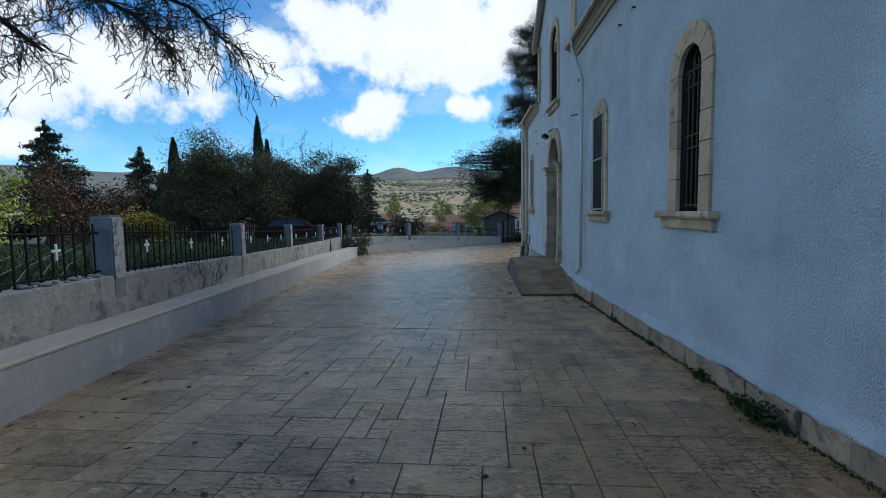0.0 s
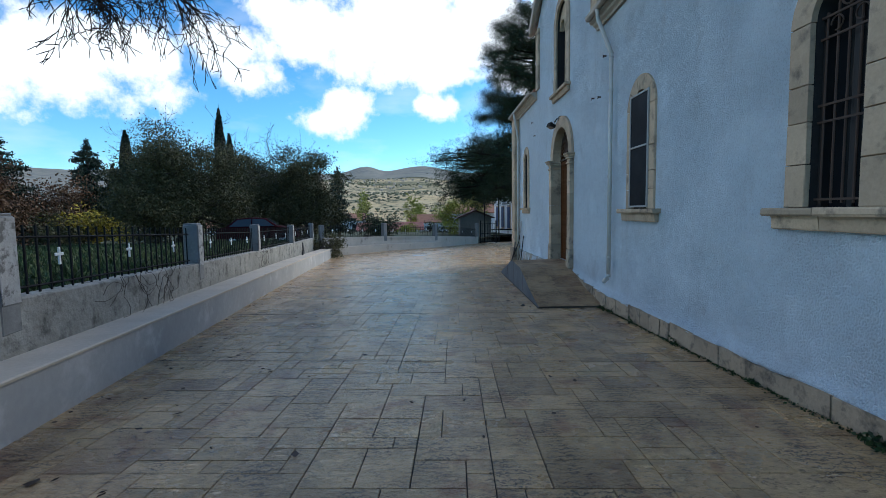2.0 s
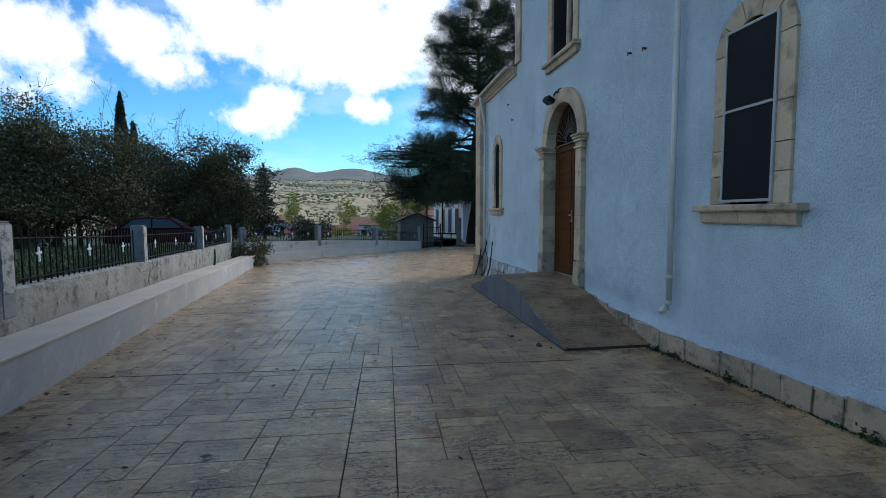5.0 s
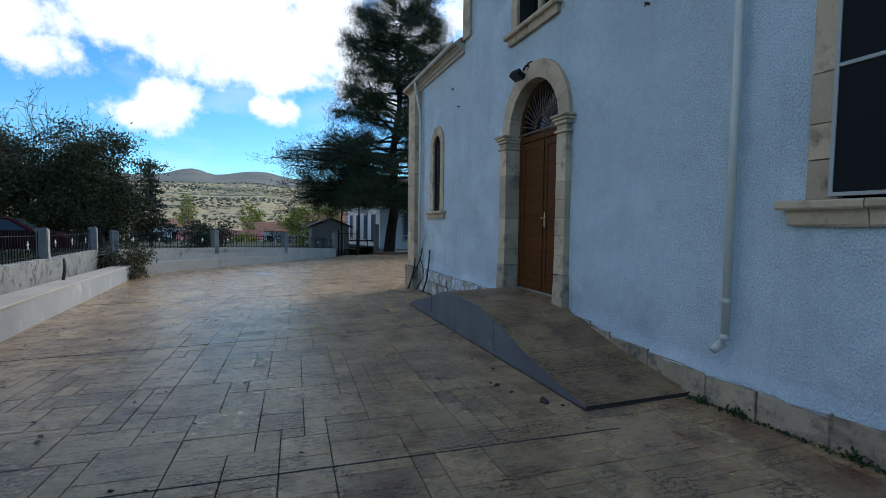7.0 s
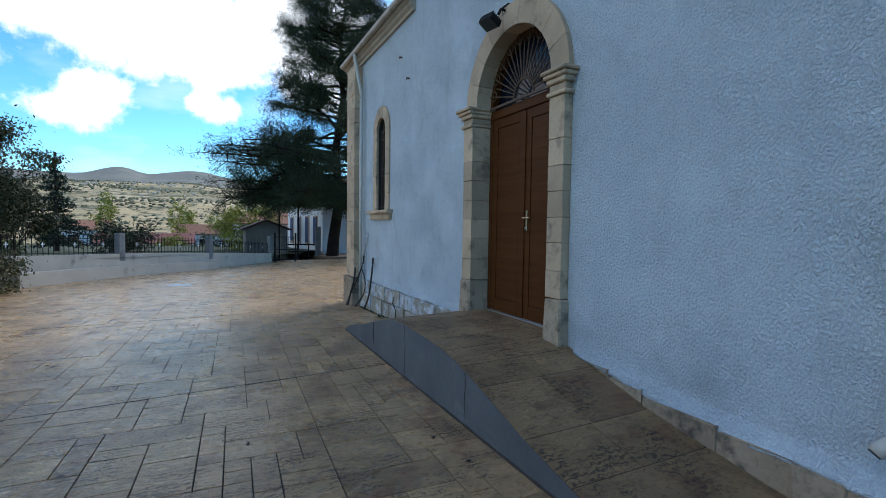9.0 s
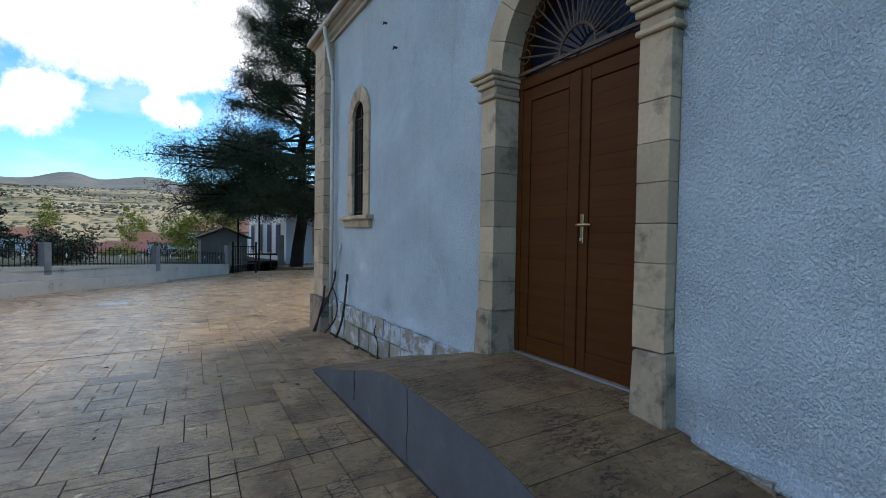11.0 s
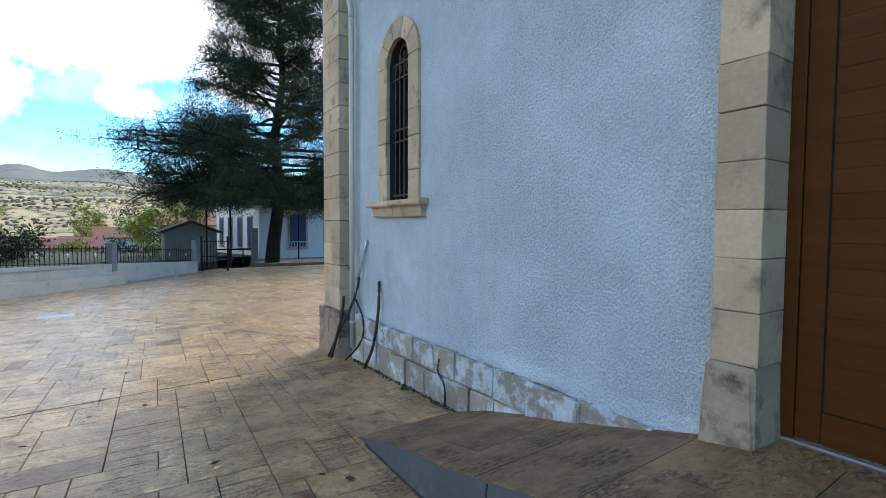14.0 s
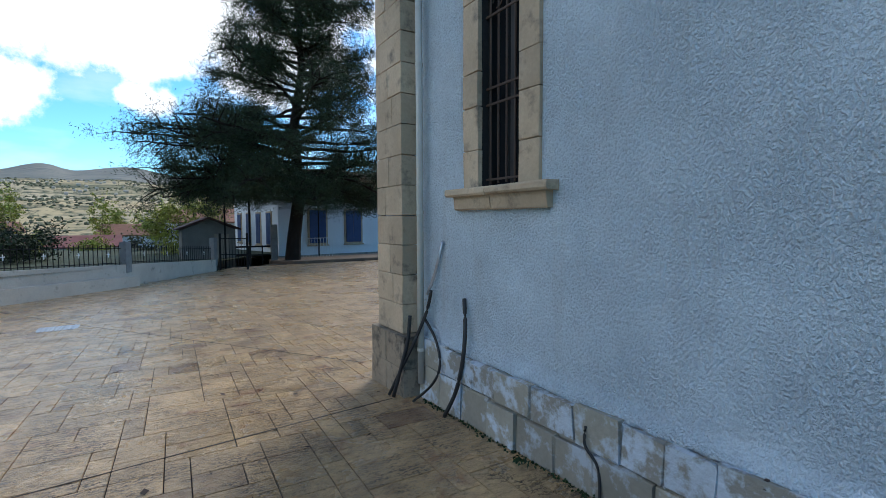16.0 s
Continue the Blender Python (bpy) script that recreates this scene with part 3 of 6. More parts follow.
def sill_stone(c, half, top, depth=.10, h=.17):
    """A moulded sill in two lengths: a rounded nosing on top, a smaller block set in beneath it."""
    out = []
    nose = [(.12, top), (-depth, top), (-depth - .008, top - .012), (-depth - .008, top - .046), (-depth + .004, top - .060), (.12, top - .060)]
    block = [(.12, top - .059), (-depth * .66, top - .059), (-depth * .56, top - .085), (-depth * .48, top - h + .014), (-depth * .40, top - h), (.12, top - h)]
    for prof, inset in ((nose, 0), (block, .052)):
        for a, b in ((c - half + inset, c + .05), (c + .057, c + half - inset)):
            bm = prism(prof, "y", a, b)
            for v in bm.verts:
                v.co += Vector([random.uniform(-.003, .003) for _ in range(3)])
            out.append(bm)
    return out


def arched_window(name, w, label, screen=False):
    c, sill, spring = w["c"], w["sill"], w["spring"]
    ob = empty(name, (0, c, sill), label, "window", "arched church windows", "structure")
    zs = [sill]
    while zs[-1] < spring - .30:
        zs.append(zs[-1] + random.uniform(.22, .34))
    zs[-1] = spring
    for s in (-1, 1):
        for a, b in zip(zs, zs[1:]):
            y0, y1 = sorted((c + s * INN, c + s * (OUT - .001)))
            part("stone", local(ob, stone_box((-.028 - random.uniform(0, .004), y0, a + .003), (.014, y1, b - .003))), M["stone"], ob)
    cuts = [0, 38, 72, 108, 142, 180]
    for a, b in zip(cuts, cuts[1:]):
        part("stone", local(ob, voussoir(c, INN, OUT - .001, spring, a, b, -.03, .014)), M["stone"], ob)
        # dark liner behind the stones: shade of the reveal put into its colour
        part("lining", local(ob, voussoir(c, INN + .003, OUT - .001, spring, a, b, .016, .20, 0)), M["dark"], ob, "dark liner with the recess shade in its colour")
    for bm in sill_stone(c, .58, sill):
        part("sill", local(ob, bm), M["stone"], ob, "moulded limestone sill")
    bm = prism([(y, z) for y, z in arch_points(c, INN, sill, spring)], "x", .135, .15)
    part("pane", local(ob, bm), M["glass"], ob, "dark window glass")
    for s in (-1, 1):
        y0, y1 = sorted((c + s * (INN + .003), c + s * (OUT - .001)))
        part("lining", local(ob, box((.016, y0, sill), (.20, y1, spring))), M["dark"], ob, "dark liner with the recess shade in its colour")
        part("window_frame", local(ob, box((.075, c + s * INN - .035, sill), (.13, c + s * INN + .035, spring))), M["rubber"], ob, "dark window frame")
    part("window_frame", local(ob, box((.112, c - .02, sill), (.132, c + .02, spring + INN))), M["rubber"], ob, "dark window frame")
    if screen:
        top = spring + .19
        for lo, hi in (((-.052, c - .285, sill + .02), (-.030, c - .26, top)), ((-.052, c + .26, sill + .02), (-.030, c + .285, top)),
                       ((-.052, c - .26, sill + .02), (-.030, c + .26, sill + .045)), ((-.052, c - .26, top - .025), (-.030, c + .26, top)),
                       ((-.054, c - .26, sill + .82), (-.032, c + .26, sill + .845))):
            part("screen_frame", local(ob, box(lo, hi, .003)), M["alu_dull"], ob, "thin weathered aluminium frame")
        part("fly_screen", local(ob, box((-.042, c - .26, sill + .045), (-.036, c + .26, top - .025))), M["screen"], ob, "dark fly screen")
    else:
        x = .06
        for k in range(5):
            y = c - INN + .045 + k * (2 * INN - .09) / 4
            top = spring + (INN ** 2 - (y - c) ** 2) ** .5 * .55 if k in (1, 2, 3) else spring + .05
            part("bar", local(ob, tube([(x, y, sill + .03), (x, y, top)], .009, 6)), M["rust"], ob)
        for z in (sill + .06, sill + .62, sill + .74, spring - .13, spring + .02):
            part("cross_bar", local(ob, box((x - .012, c - INN, z - .008), (x - .002, c + INN, z + .008))), M["rust"], ob)
        pts = [(x - .008, c + .07 * math.cos(a), spring + .11 + .07 * math.sin(a)) for a in np.linspace(0, 2 * math.pi, 19)]
        part("ring", local(ob, tube(pts, .007, 6)), M["rust"], ob, "wrought iron ring")
        for s in (-1, 1):
            pts = [(x - .008, c + s * (.10 + .05 * math.cos(a)), spring - .05 + .05 * math.sin(a)) for a in np.linspace(0, 5, 12)]
            part("scroll", local(ob, tube(pts, .006, 6)), M["rust"], ob, "wrought iron scroll")
    return ob


arched_window("window_1", W1, "arched limestone window with dark glass and iron grille")
arched_window("window_2", W2, "arched limestone window covered by a dark fly screen", True)
arched_window("window_3", W3, "narrow arched limestone window with wrought iron grille")


def upper_window():
    c, h, sill, spring = UW["c"], UW["half"], UW["sill"], UW["spring"]
    ob = empty("window_4", (0, c, sill), "twin-arched upper church window with pale stone mullion", "window", kind="structure")
    n, r = 10, h - .18
    for s in (-1, 1):
        zs = np.linspace(sill, spring, 5)
        for a, b in zip(zs, zs[1:]):
            y0, y1 = sorted((c + s * (h - .18), c + s * (h - .001)))
            part("stone", local(ob, stone_box((-.03, y0, a + .003), (.014, y1, b - .003))), M["stone"], ob)
        # jamb and arch liners here are coloured as the shade of the recess
        part("lining", local(ob, box((.016, y0 + (.003 if s > 0 else 0), sill), (.34, y1 - (.003 if s < 0 else 0), spring))), M["dark"], ob, "dark liner with the recess shade in its colour")
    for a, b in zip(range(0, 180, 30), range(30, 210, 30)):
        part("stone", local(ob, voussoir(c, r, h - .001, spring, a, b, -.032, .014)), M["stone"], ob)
        part("lining", local(ob, voussoir(c, r + .003, h - .001, spring, a, b, .016, .34, 0)), M["dark"], ob, "dark liner with the recess shade in its colour")
    # tympanum with two heads, the mullion
    hole = []
    q = .175
    for s in (-1, 1):
        hole.append([(c + s * .215 + q * math.cos(math.pi * k / n), spring - .02 + q * math.sin(math.pi * k / n)) for k in range(n + 1)])
    out = [(c - r, spring - .02)] + [(c + r * math.cos(math.pi * (n - k) / n), spring + r * math.sin(math.pi * (n - k) / n)) for k in range(n + 1)] + [(c + r, spring - .02)]
    bm = bmesh.new()
    loops = [out[:-1] + [(c + r, spring - .021)] + hole[1] + hole[0]]
    tri = mathutils.geometry.tessellate_polygon([[Vector((y, z, 0)) for y, z in loops[0]]])
    A = [bm.verts.new((.06, y, z)) for y, z in loops[0]]
    B = [bm.verts.new((.16, y, z)) for y, z in loops[0]]
    for t in tri:
        bm.faces.new([A[i] for i in t])
        bm.faces.new([B[i] for i in t][::-1])
    m = len(A)
    for i in range(m):
        bm.faces.new((A[i], A[(i + 1) % m], B[(i + 1) % m], B[i]))
    bmesh.ops.recalc_face_normals(bm, faces=bm.faces)
    part("tympanum", local(ob, bm), M["stone"], ob, "pale stone head with two arches")
    part("mullion", local(ob, tube([(.11, c, sill), (.11, c, sill + .06), (.11, c, sill + .07), (.11, c, spring - .14), (.11, c, spring - .02)], [.075, .075, .05, .045, .08], 12)), M["stone"], ob, "round stone colonnette")
    part("pane", local(ob, box((.25, c - r, sill), (.27, c + r, spring + r - .02))), M["glass"], ob, "dark window glass")
    for bm in sill_stone(c, h + .08, sill, .11, .16):
        part("sill", local(ob, bm), M["stone"], ob, "stained limestone sill")


upper_window()


# ---- the portal ----
def portal():
    c, h, fl, sp = DOOR["c"], DOOR["half"], DOOR["floor"], DOOR["spring"]
    ob = empty("door_1", (0, c, fl), "brown panelled double door in a limestone arch with fanlight", "door", kind="structure")
    x0, x1 = -.08, .20
    for s in (-1, 1):
        z = fl + .36
        zs = [z]
        while zs[-1] < sp - .48:
            zs.append(zs[-1] + random.uniform(.19, .25))
        zs[-1] = sp - .20
        for a, b in zip(zs, zs[1:]):
            y0, y1 = sorted((c + s * h, c + s * (h + .20)))
            part("stone", local(ob, stone_box((x0 - random.uniform(0, .003), y0, a + .0012), (x1, y1, b - .0012), .0015)), M["stone"], ob)
        # base block with chamfered top
        y0, y1 = sorted((c + s * (h - .010), c + s * (h + .235)))
        bm = box((x0 - .026, y0, fl - .12), (x1, y1, fl + .355), .018)
        for v in bm.verts:
            if v.co.z > fl + .33:
                v.co.y += .012 * (1 if v.co.y < (y0 + y1) / 2 else -1)
                v.co.x += .012 if v.co.x < 0 else 0
            v.co += Vector([random.uniform(-.007, .007) for _ in range(3)])
        part("base_block", local(ob, bm), M["stone_old"], ob, "chipped grey-stained base block")
        # moulded capital, stepped out on the front and both sides
        for za, zb, e in ((sp - .20, sp - .165, .030), (sp - .165, sp - .10, .006), (sp - .10, sp - .055, .032), (sp - .055, sp - .02, .058), (sp - .02, sp + .012, .08)):
            y0, y1 = sorted((c + s * (h - e * .55), c + s * (h + .20 + e)))
            part("capital_course", local(ob, box((x0 - e, y0, za), (x1, y1, zb), .008)), M["stone"], ob)
    cuts = np.linspace(0, 180, 10)
    for a, b in zip(cuts, cuts[1:]):
        part("stone", local(ob, voussoir(c, h - .03, h + .205, sp + .012, a, b, x0 + .03, x1, .003)), M["stone"], ob)
    # frame, transom and two leaves
    dx = .15
    part("threshold", local(ob, box((.02, c - h, fl - .06), (.40, c + h, fl + .005), .004)), M["ramp_top"], ob, "worn stamped concrete threshold")
    part("threshold_strip", local(ob, box((dx - .012, c - h + .01, fl + .006), (dx + .02, c + h - .01, fl + .020), .003)), M["steel"], ob, "aluminium threshold strip")
    top = sp - .02
    for s in (-1, 1):
        y0, y1 = sorted((c + s * (h - .055), c + s * h))
        part("frame", local(ob, box((dx, y0, fl + .022), (dx + .07, y1, top), .004)), M["door"], ob)
    for a, b in ((0, 60), (60, 120), (120, 180)):
        part("arch_frame", local(ob, voussoir(c, h - .085, h - .031, sp + .012, a, b, dx - .02, dx + .058, 0, 6)), M["door"], ob)
    part("transom", local(ob, box((dx - .006, c - h, top - .10), (dx + .07, c + h, top), .006)), M["door"], ob)
    for s in (-1, 1):
        y0, y1 = sorted((c + s * .006, c + s * (h - .058)))
        z0, z1 = fl + .03, top - .105
        leaf = part("leaf", local(ob, box((dx + .025, y0, z0), (dx + .06, y1, z1), .003)), M["door_dark"], ob, "brown wood-grain door leaf")
        for lo, hi in (((dx + .006, y0, z0), (dx + .024, y0 + .095, z1)), ((dx + .006, y1 - .095, z0), (dx + .024, y1, z1)),
                       ((dx + .006, y0 + .097, z0), (dx + .024, y1 - .097, z0 + .14)), ((dx + .006, y0 + .097, z1 - .10), (dx + .024, y1 - .097, z1))):
            part("stile", local(ob, box(lo, hi, .004)), M["door"], leaf)
        nb = 18
        pz0, pz1 = z0 + .146, z1 - .106
        for k in range(nb):
            a, b = pz0 + (pz1 - pz0) * k / nb, pz0 + (pz1 - pz0) * (k + 1) / nb
            part("board", local(ob, box((dx + .013, y0 + .103, a + .0002), (dx + .026, y1 - .103, b - .0002), .0012)), M["door"], leaf)
    part("meeting_strip", local(ob, box((dx - .008, c - .022, fl + .04), (dx + .005, c + .022, top - .11), .004)), M["door"], ob)
    hz = fl + 1.06
    hy = c - .055
    plate = part("handle", local(ob, box((dx - .004, hy - .015, hz - .13), (dx + .006, hy + .015, hz + .08), .004)), M["brass"], ob, "satin brass lever handle on a plate")
    part("lever", local(ob, tube([(dx, hy, hz), (dx - .05, hy, hz), (dx - .055, hy - .02, hz), (dx - .055, hy - .135, hz)], [.010, .010, .010, .008], 8)), M["brass"], plate)
    part("lock_cylinder", local(ob, tube([(dx, hy, hz - .10), (dx - .012, hy, hz - .10)], .011, 10)), M["steel"], plate)
    # fanlight: glass behind, sun-ray grille before it
    part("pane", local(ob, prism(arch_points(c, h, top, sp + .012, 16), "x", dx + .06, dx + .07)), M["glass_blue"], ob, "dark blue tinted fanlight glass")
    gx = dx - .03
    zc = top + .03
    part("grille_rail", local(ob, box((gx - .01, c - h, top + .005), (gx + .01, c + h, top + .03))), M["ray"], ob)
    arc = [(gx, c + .17 * math.cos(a), zc + .17 * math.sin(a)) for a in np.linspace(0, math.pi, 13)]
    part("grille_hub", local(ob, tube(arc, .011, 6)), M["ray"], ob)
    for k in range(1, 20):
        a = math.pi * k / 20
        e = h * (.96 if k % 2 else .80)
        z_off = .03
        part("ray", local(ob, tube([(gx, c + .17 * math.cos(a), zc + .17 * math.sin(a)), (gx, c + e * math.cos(a), zc + z_off + e * math.sin(a))], .008 if k % 2 else .006, 6)), M["ray"], ob)
    for k in range(10):
        a = math.pi * (k + .5) / 10
        p = [(gx, c + h * .84 * math.cos(a) + .055 * math.cos(b), zc + .03 + h * .84 * math.sin(a) + .055 * math.sin(b)) for b in np.linspace(a + .6, a + 5.6, 11)]
        part("scroll", local(ob, tube(p, .006, 5)), M["ray"], ob)


portal()


# ---- plinth, corner pilaster, quoins ----
def stone_run(name, y0, y1, courses, label, mat, mean=.46):
    ob = empty(name, (0, (y0 + y1) / 2, ground(y0)), label, "plinth", kind="structure")
    part("backing", local(ob, box((-.035, y0, -.6), (-.002, y1, min(courses(y0)[-1], courses(.5 * (y0 + y1))[-1], courses(.8 * y1 + .2 * y0)[-1]) - .06))), M["mortar" if len(courses(y0)) > 2 else "joint"], ob)
    nc = len(courses(y0)) - 1
    for k in range(nc):
        y = y0
        while y < y1 - .1:
            e = min(y1, y + random.uniform(mean * .6, mean * 1.5))
            if y1 - e < .2:
                e = y1
            za, zb = courses((y + e) / 2)[k:k + 2]
            d = random.uniform(.055, .075)
            part("stone", local(ob, stone_box((-d, y + .005, za), (-.01, e - .005, zb - .005 - random.uniform(0, .022)), .014)), M["white_patch"] if nc > 1 and k == nc - 1 and random.random() < .75 else mat, ob)
            y = e


def near_top(y):
    pts = [(-8, .52), (2.2, .375), (3.5, .34), (5.4, .29), (7, .275), (8.5, .235), (9.4, .255), (10.0, .315), (10.7, .43)]
    for (a, za), (b, zb) in zip(pts, pts[1:]):
        if y <= b:
            return za + (zb - za) * (y - a) / (b - a)
    return pts[-1][1]


stone_run("plinth_near", NEAR, 10.62, lambda y: [ground(y) - .15, near_top(y)], "row of yellow limestone plinth blocks, mossy at the base", M["stone_old"], .36)
stone_run("plinth_far", 12.56, 16.82, lambda y: [ground(y) - .1, .13, .37], "two courses of limewashed plinth stones, flaking white", M["stone_white"], .37)


def plaster_lip(name, y0, y1, top, label, out=1.0):
    """The ragged lower edge of the render, lapping over the plinth stones."""
    bm = bmesh.new()
    rows = []
    for y in np.linspace(y0, y1, int((y1 - y0) / .09)):
        y = float(y)
        z = top(y)
        a = .02 + .03 * noise.noise((y * 2.1, 7, 3)) + .015 * noise.noise((y * 9, 2, 3))
        d = (.052 + .018 * noise.noise((y * 3.3, 1, 9))) * out
        rows.append([bm.verts.new((-.002, y, z + .10)), bm.verts.new((-.016, y, z + .05)), bm.verts.new((-d, y, z - a + .025)), bm.verts.new((-d - .004, y, z - a)), bm.verts.new((-.03 * out, y, z - a - .008))])
    for p, q in zip(rows, rows[1:]):
        for k in range(4):
            f = bm.faces.new((p[k], p[k + 1], q[k + 1], q[k]))
            f.smooth = True
    bmesh.ops.recalc_face_normals(bm, faces=bm.faces)
    tagged(mesh_object(name, bm, M["stucco"]), label, "trim", kind="structure")


plaster_lip("trim_near", NEAR, 10.6, near_top, "ragged white render edge above the plinth")
plaster_lip("trim_far", 12.56, 16.8, lambda y: .375, "ragged white render edge above the far plinth", .55)


def stack(name, y0, y1, z0, z1, x0, x1, h, label, wrap=None):
    ob = empty(name, ((x0 + x1) / 2, (y0 + y1) / 2, z0), label, "pilaster", kind="structure")
    n = round((z1 - z0) / h)
    for k in range(n):
        a, b = z0 + (z1 - z0) * k / n, z0 + (z1 - z0) * (k + 1) / n
        cut = None if k % 3 == 0 else y0 + (y1 - y0) * random.uniform(.35, .65)
        for ya, yb in ((y0, y1),) if cut is None else ((y0, cut), (cut, y1)):
            part("stone", local(ob, stone_box((x0, ya + .003, a + .003), (x1, yb - .003, b - .003), .003)), M["stone"], ob)
    return ob


pil = stack("corner_pilaster", 16.94, 17.50, .37, EAVE - .08, -.165, -.002, .29, "yellow limestone corner pilaster of squared blocks")
for za, zb in ((-.45, .06), (.065, .365)):
    for ya, yb in ((16.84, 17.22), (17.226, 17.57)):
        part("base_stone", local(pil, stone_box((-.215, ya, za), (-.002, yb, zb), .006)), M["stone_old"], pil, "worn grey base stone")
stack("quoin_near", BAY0, BAY0 + .34, EAVE + .14, 6.34, -.045, -.002, .30, "limestone quoin blocks on the edge of the raised bay")
stack("quoin_far", BAY1 - .34, BAY1, EAVE + .14, 6.34, -.045, -.002, .30, "limestone quoin blocks on the edge of the raised bay")


# ---- ramp ----
RAMP = [(8.86, .03), (9.4, .105), (9.85, .185), (10.32, .30), (10.75, .395), (11.05, .432), (11.45, .445), (12.0, .452), (12.3, .437), (12.6, .38), (13.3, .195), (14.1, .02), (14.62, -.14)]


def ramp_z(y):
    for (a, za), (b, zb) in zip(RAMP, RAMP[1:]):
        if y <= b:
            return za + (zb - za) * (y - a) / (b - a)
    return RAMP[-1][1]


def ramp_edge(y):
    return -1.11 + .16 * (y - 8.86) / 5.76


def ramp_top(x, y):
    """Height of the ramp: highest along the wall."""
    return ramp_z(y) + .032 * (1 - x / ramp_edge(y)) * max(0, min(1, (y - 8.86) / 1.2, (14.62 - y) / 1.2))


def build_ramp():
    ob = empty("ramp", (-.5, 11.6, ground(11.6)), "concrete entrance ramp with stamped top and grey painted side", "ramp", kind="structure")
    bm = bmesh.new()
    ring = []
    for y, z in RAMP:
        ring.append([bm.verts.new((ramp_edge(y), y, ground(y) - .2)), bm.verts.new((ramp_edge(y), y, z - .006)), bm.verts.new((-.004, y, ramp_top(-.004, y) - .006)), bm.verts.new((-.004, y, ground(y) - .2))])
    for p, q in zip(ring, ring[1:]):
        for k in range(4):
            f = bm.faces.new((p[k], p[(k + 1) % 4], q[(k + 1) % 4], q[k]))
            f.material_index = 1 if k == 1 else 0
    # near end face takes the dark joint colour as the lip's shadow
    bm.faces.new(ring[0][::-1]).material_index = 1
    bm.faces.new(ring[-1])
    bmesh.ops.recalc_face_normals(bm, faces=bm.faces)
    part("body", local(ob, bm), [M["ramp_side"], M["joint"]], ob, "smooth grey-blue painted side")
    y = 8.86
    while y < 14.5:
        e = min(14.62, y + random.choice((.3, .42, .55)))
        cuts = [0, 1] if random.random() < .2 else ([0, random.uniform(.35, .65), 1] if random.random() < .6 else [0, random.uniform(.25, .36), random.uniform(.6, .72), 1])
        for a, b in zip(cuts, cuts[1:]):
            bm = bmesh.new()
            rows = []
            n = max(2, int((e - y) / .14) + 1)
            for k in range(n):
                yy = y + .0022 + (e - y - .0044) * k / (n - 1)
                xa, xb = ramp_edge(yy) * (1 - a) - .004 * a, ramp_edge(yy) * (1 - b) - .004 * b
                rows.append([bm.verts.new((xa + (.0022 if a else 0), yy, ramp_top(xa, yy) - .012)), bm.verts.new((xa + (.0045 if a else .004), yy, ramp_top(xa, yy))),
                             bm.verts.new((xb - .0045, yy, ramp_top(xb, yy))), bm.verts.new((xb - .0022, yy, ramp_top(xb, yy) - .012))])
            for p, q in zip(rows, rows[1:]):
                for k in range(3):
                    bm.faces.new((p[k], p[k + 1], q[k + 1], q[k]))
            bmesh.ops.recalc_face_normals(bm, faces=bm.faces)
            part("tile", local(ob, bm), M["ramp_top"], ob)
        y = e
    for yy, w, low in ((11.9, .0022, .02), (13.0, .005, .10), (10.6, .002, .05)):
        z0, z1 = ground(yy) + low, ramp_z(yy) - .015
        pts = [(ramp_edge(yy) - .001, yy + .012 * math.sin(9 * f + yy), z0 + (z1 - z0) * f) for f in (0, .3, .55, .8, 1)]
        part("crack", local(ob, tube(pts, [w, w, w * 1.6, w, w * 1.3], 5)), M["joint"], ob, "dark shrinkage crack")
    # dark line where the side meets the yard
    rng = random.Random(6)
    foot_line = [(ramp_edge(y) - .006, y, ground(y) + .001) for y in np.linspace(8.86, 14.4, 60)]
    part("foot_line", local(ob, tube([(x, float(y), z) for x, y, z in foot_line], [rng.uniform(.006, .014) for _ in foot_line], 5)), M["joint"], ob, "dark line at the ramp foot, shadow-coloured under the front lip")
    # shadow under the near lip, drawn as a dark line
    front = [(-1.11 + 1.04 * f, 8.852, .003) for f in np.linspace(0, 1, 14)]
    part("foot_line", local(ob, tube(front, [rng.uniform(.005, .011) for _ in front], 5)), M["joint"], ob, "dark line at the ramp foot, shadow-coloured under the front lip")


build_ramp()


# ---- downpipes, floodlight, wall anchors, hoses ----
def downpipe(y, top_y, foot, label, out=True):
    ob = empty("downpipe", (-.08, y, foot), label, "downpipe", "downpipes")
    part("pipe", local(ob, tube([(-.085, y, foot + .05), (-.085, y, EAVE - .75)], .031, 14)), M["cream"], ob, smooth=True)
    part("swan_neck", local(ob, tube([(-.085, y, EAVE - .78), (-.085, y, EAVE - .70), (-.12, y + (top_y - y) * .35, EAVE - .48), (-.19, top_y, EAVE - .06), (-.205, top_y, EAVE + .08)], [.032, .032, .032, .032, .036], 14)), M["cream"], ob, smooth=True)
    if out:
        part("shoe", local(ob, tube([(-.085, y, foot + .10), (-.085, y, foot + .06), (-.095, y + .005, foot + .03), (-.125, y + .03, foot - .005), (-.145, y + .05, foot - .035)], .033, 14)), M["cream"], ob, smooth=True)
    if out:
        # solid black disc in place of the dark hollow of the pipe
        part("outlet_shade", local(ob, tube([(-.1445, y + .0495, foot - .0345), (-.1475, y + .053, foot - .040)], .027, 14)), M["rubber"], ob, "black disc standing for the shade inside the pipe end")
    for z in (foot + .35, foot + 1.6, foot + 2.9):
        part("bracket", local(ob, tube([(-.085, y, z), (-.085, y, z + .03)], .036, 14)), M["cream"], ob)
    return ob


downpipe(8.54, 8.86, .50, "cream painted downpipe on the whitewashed wall")
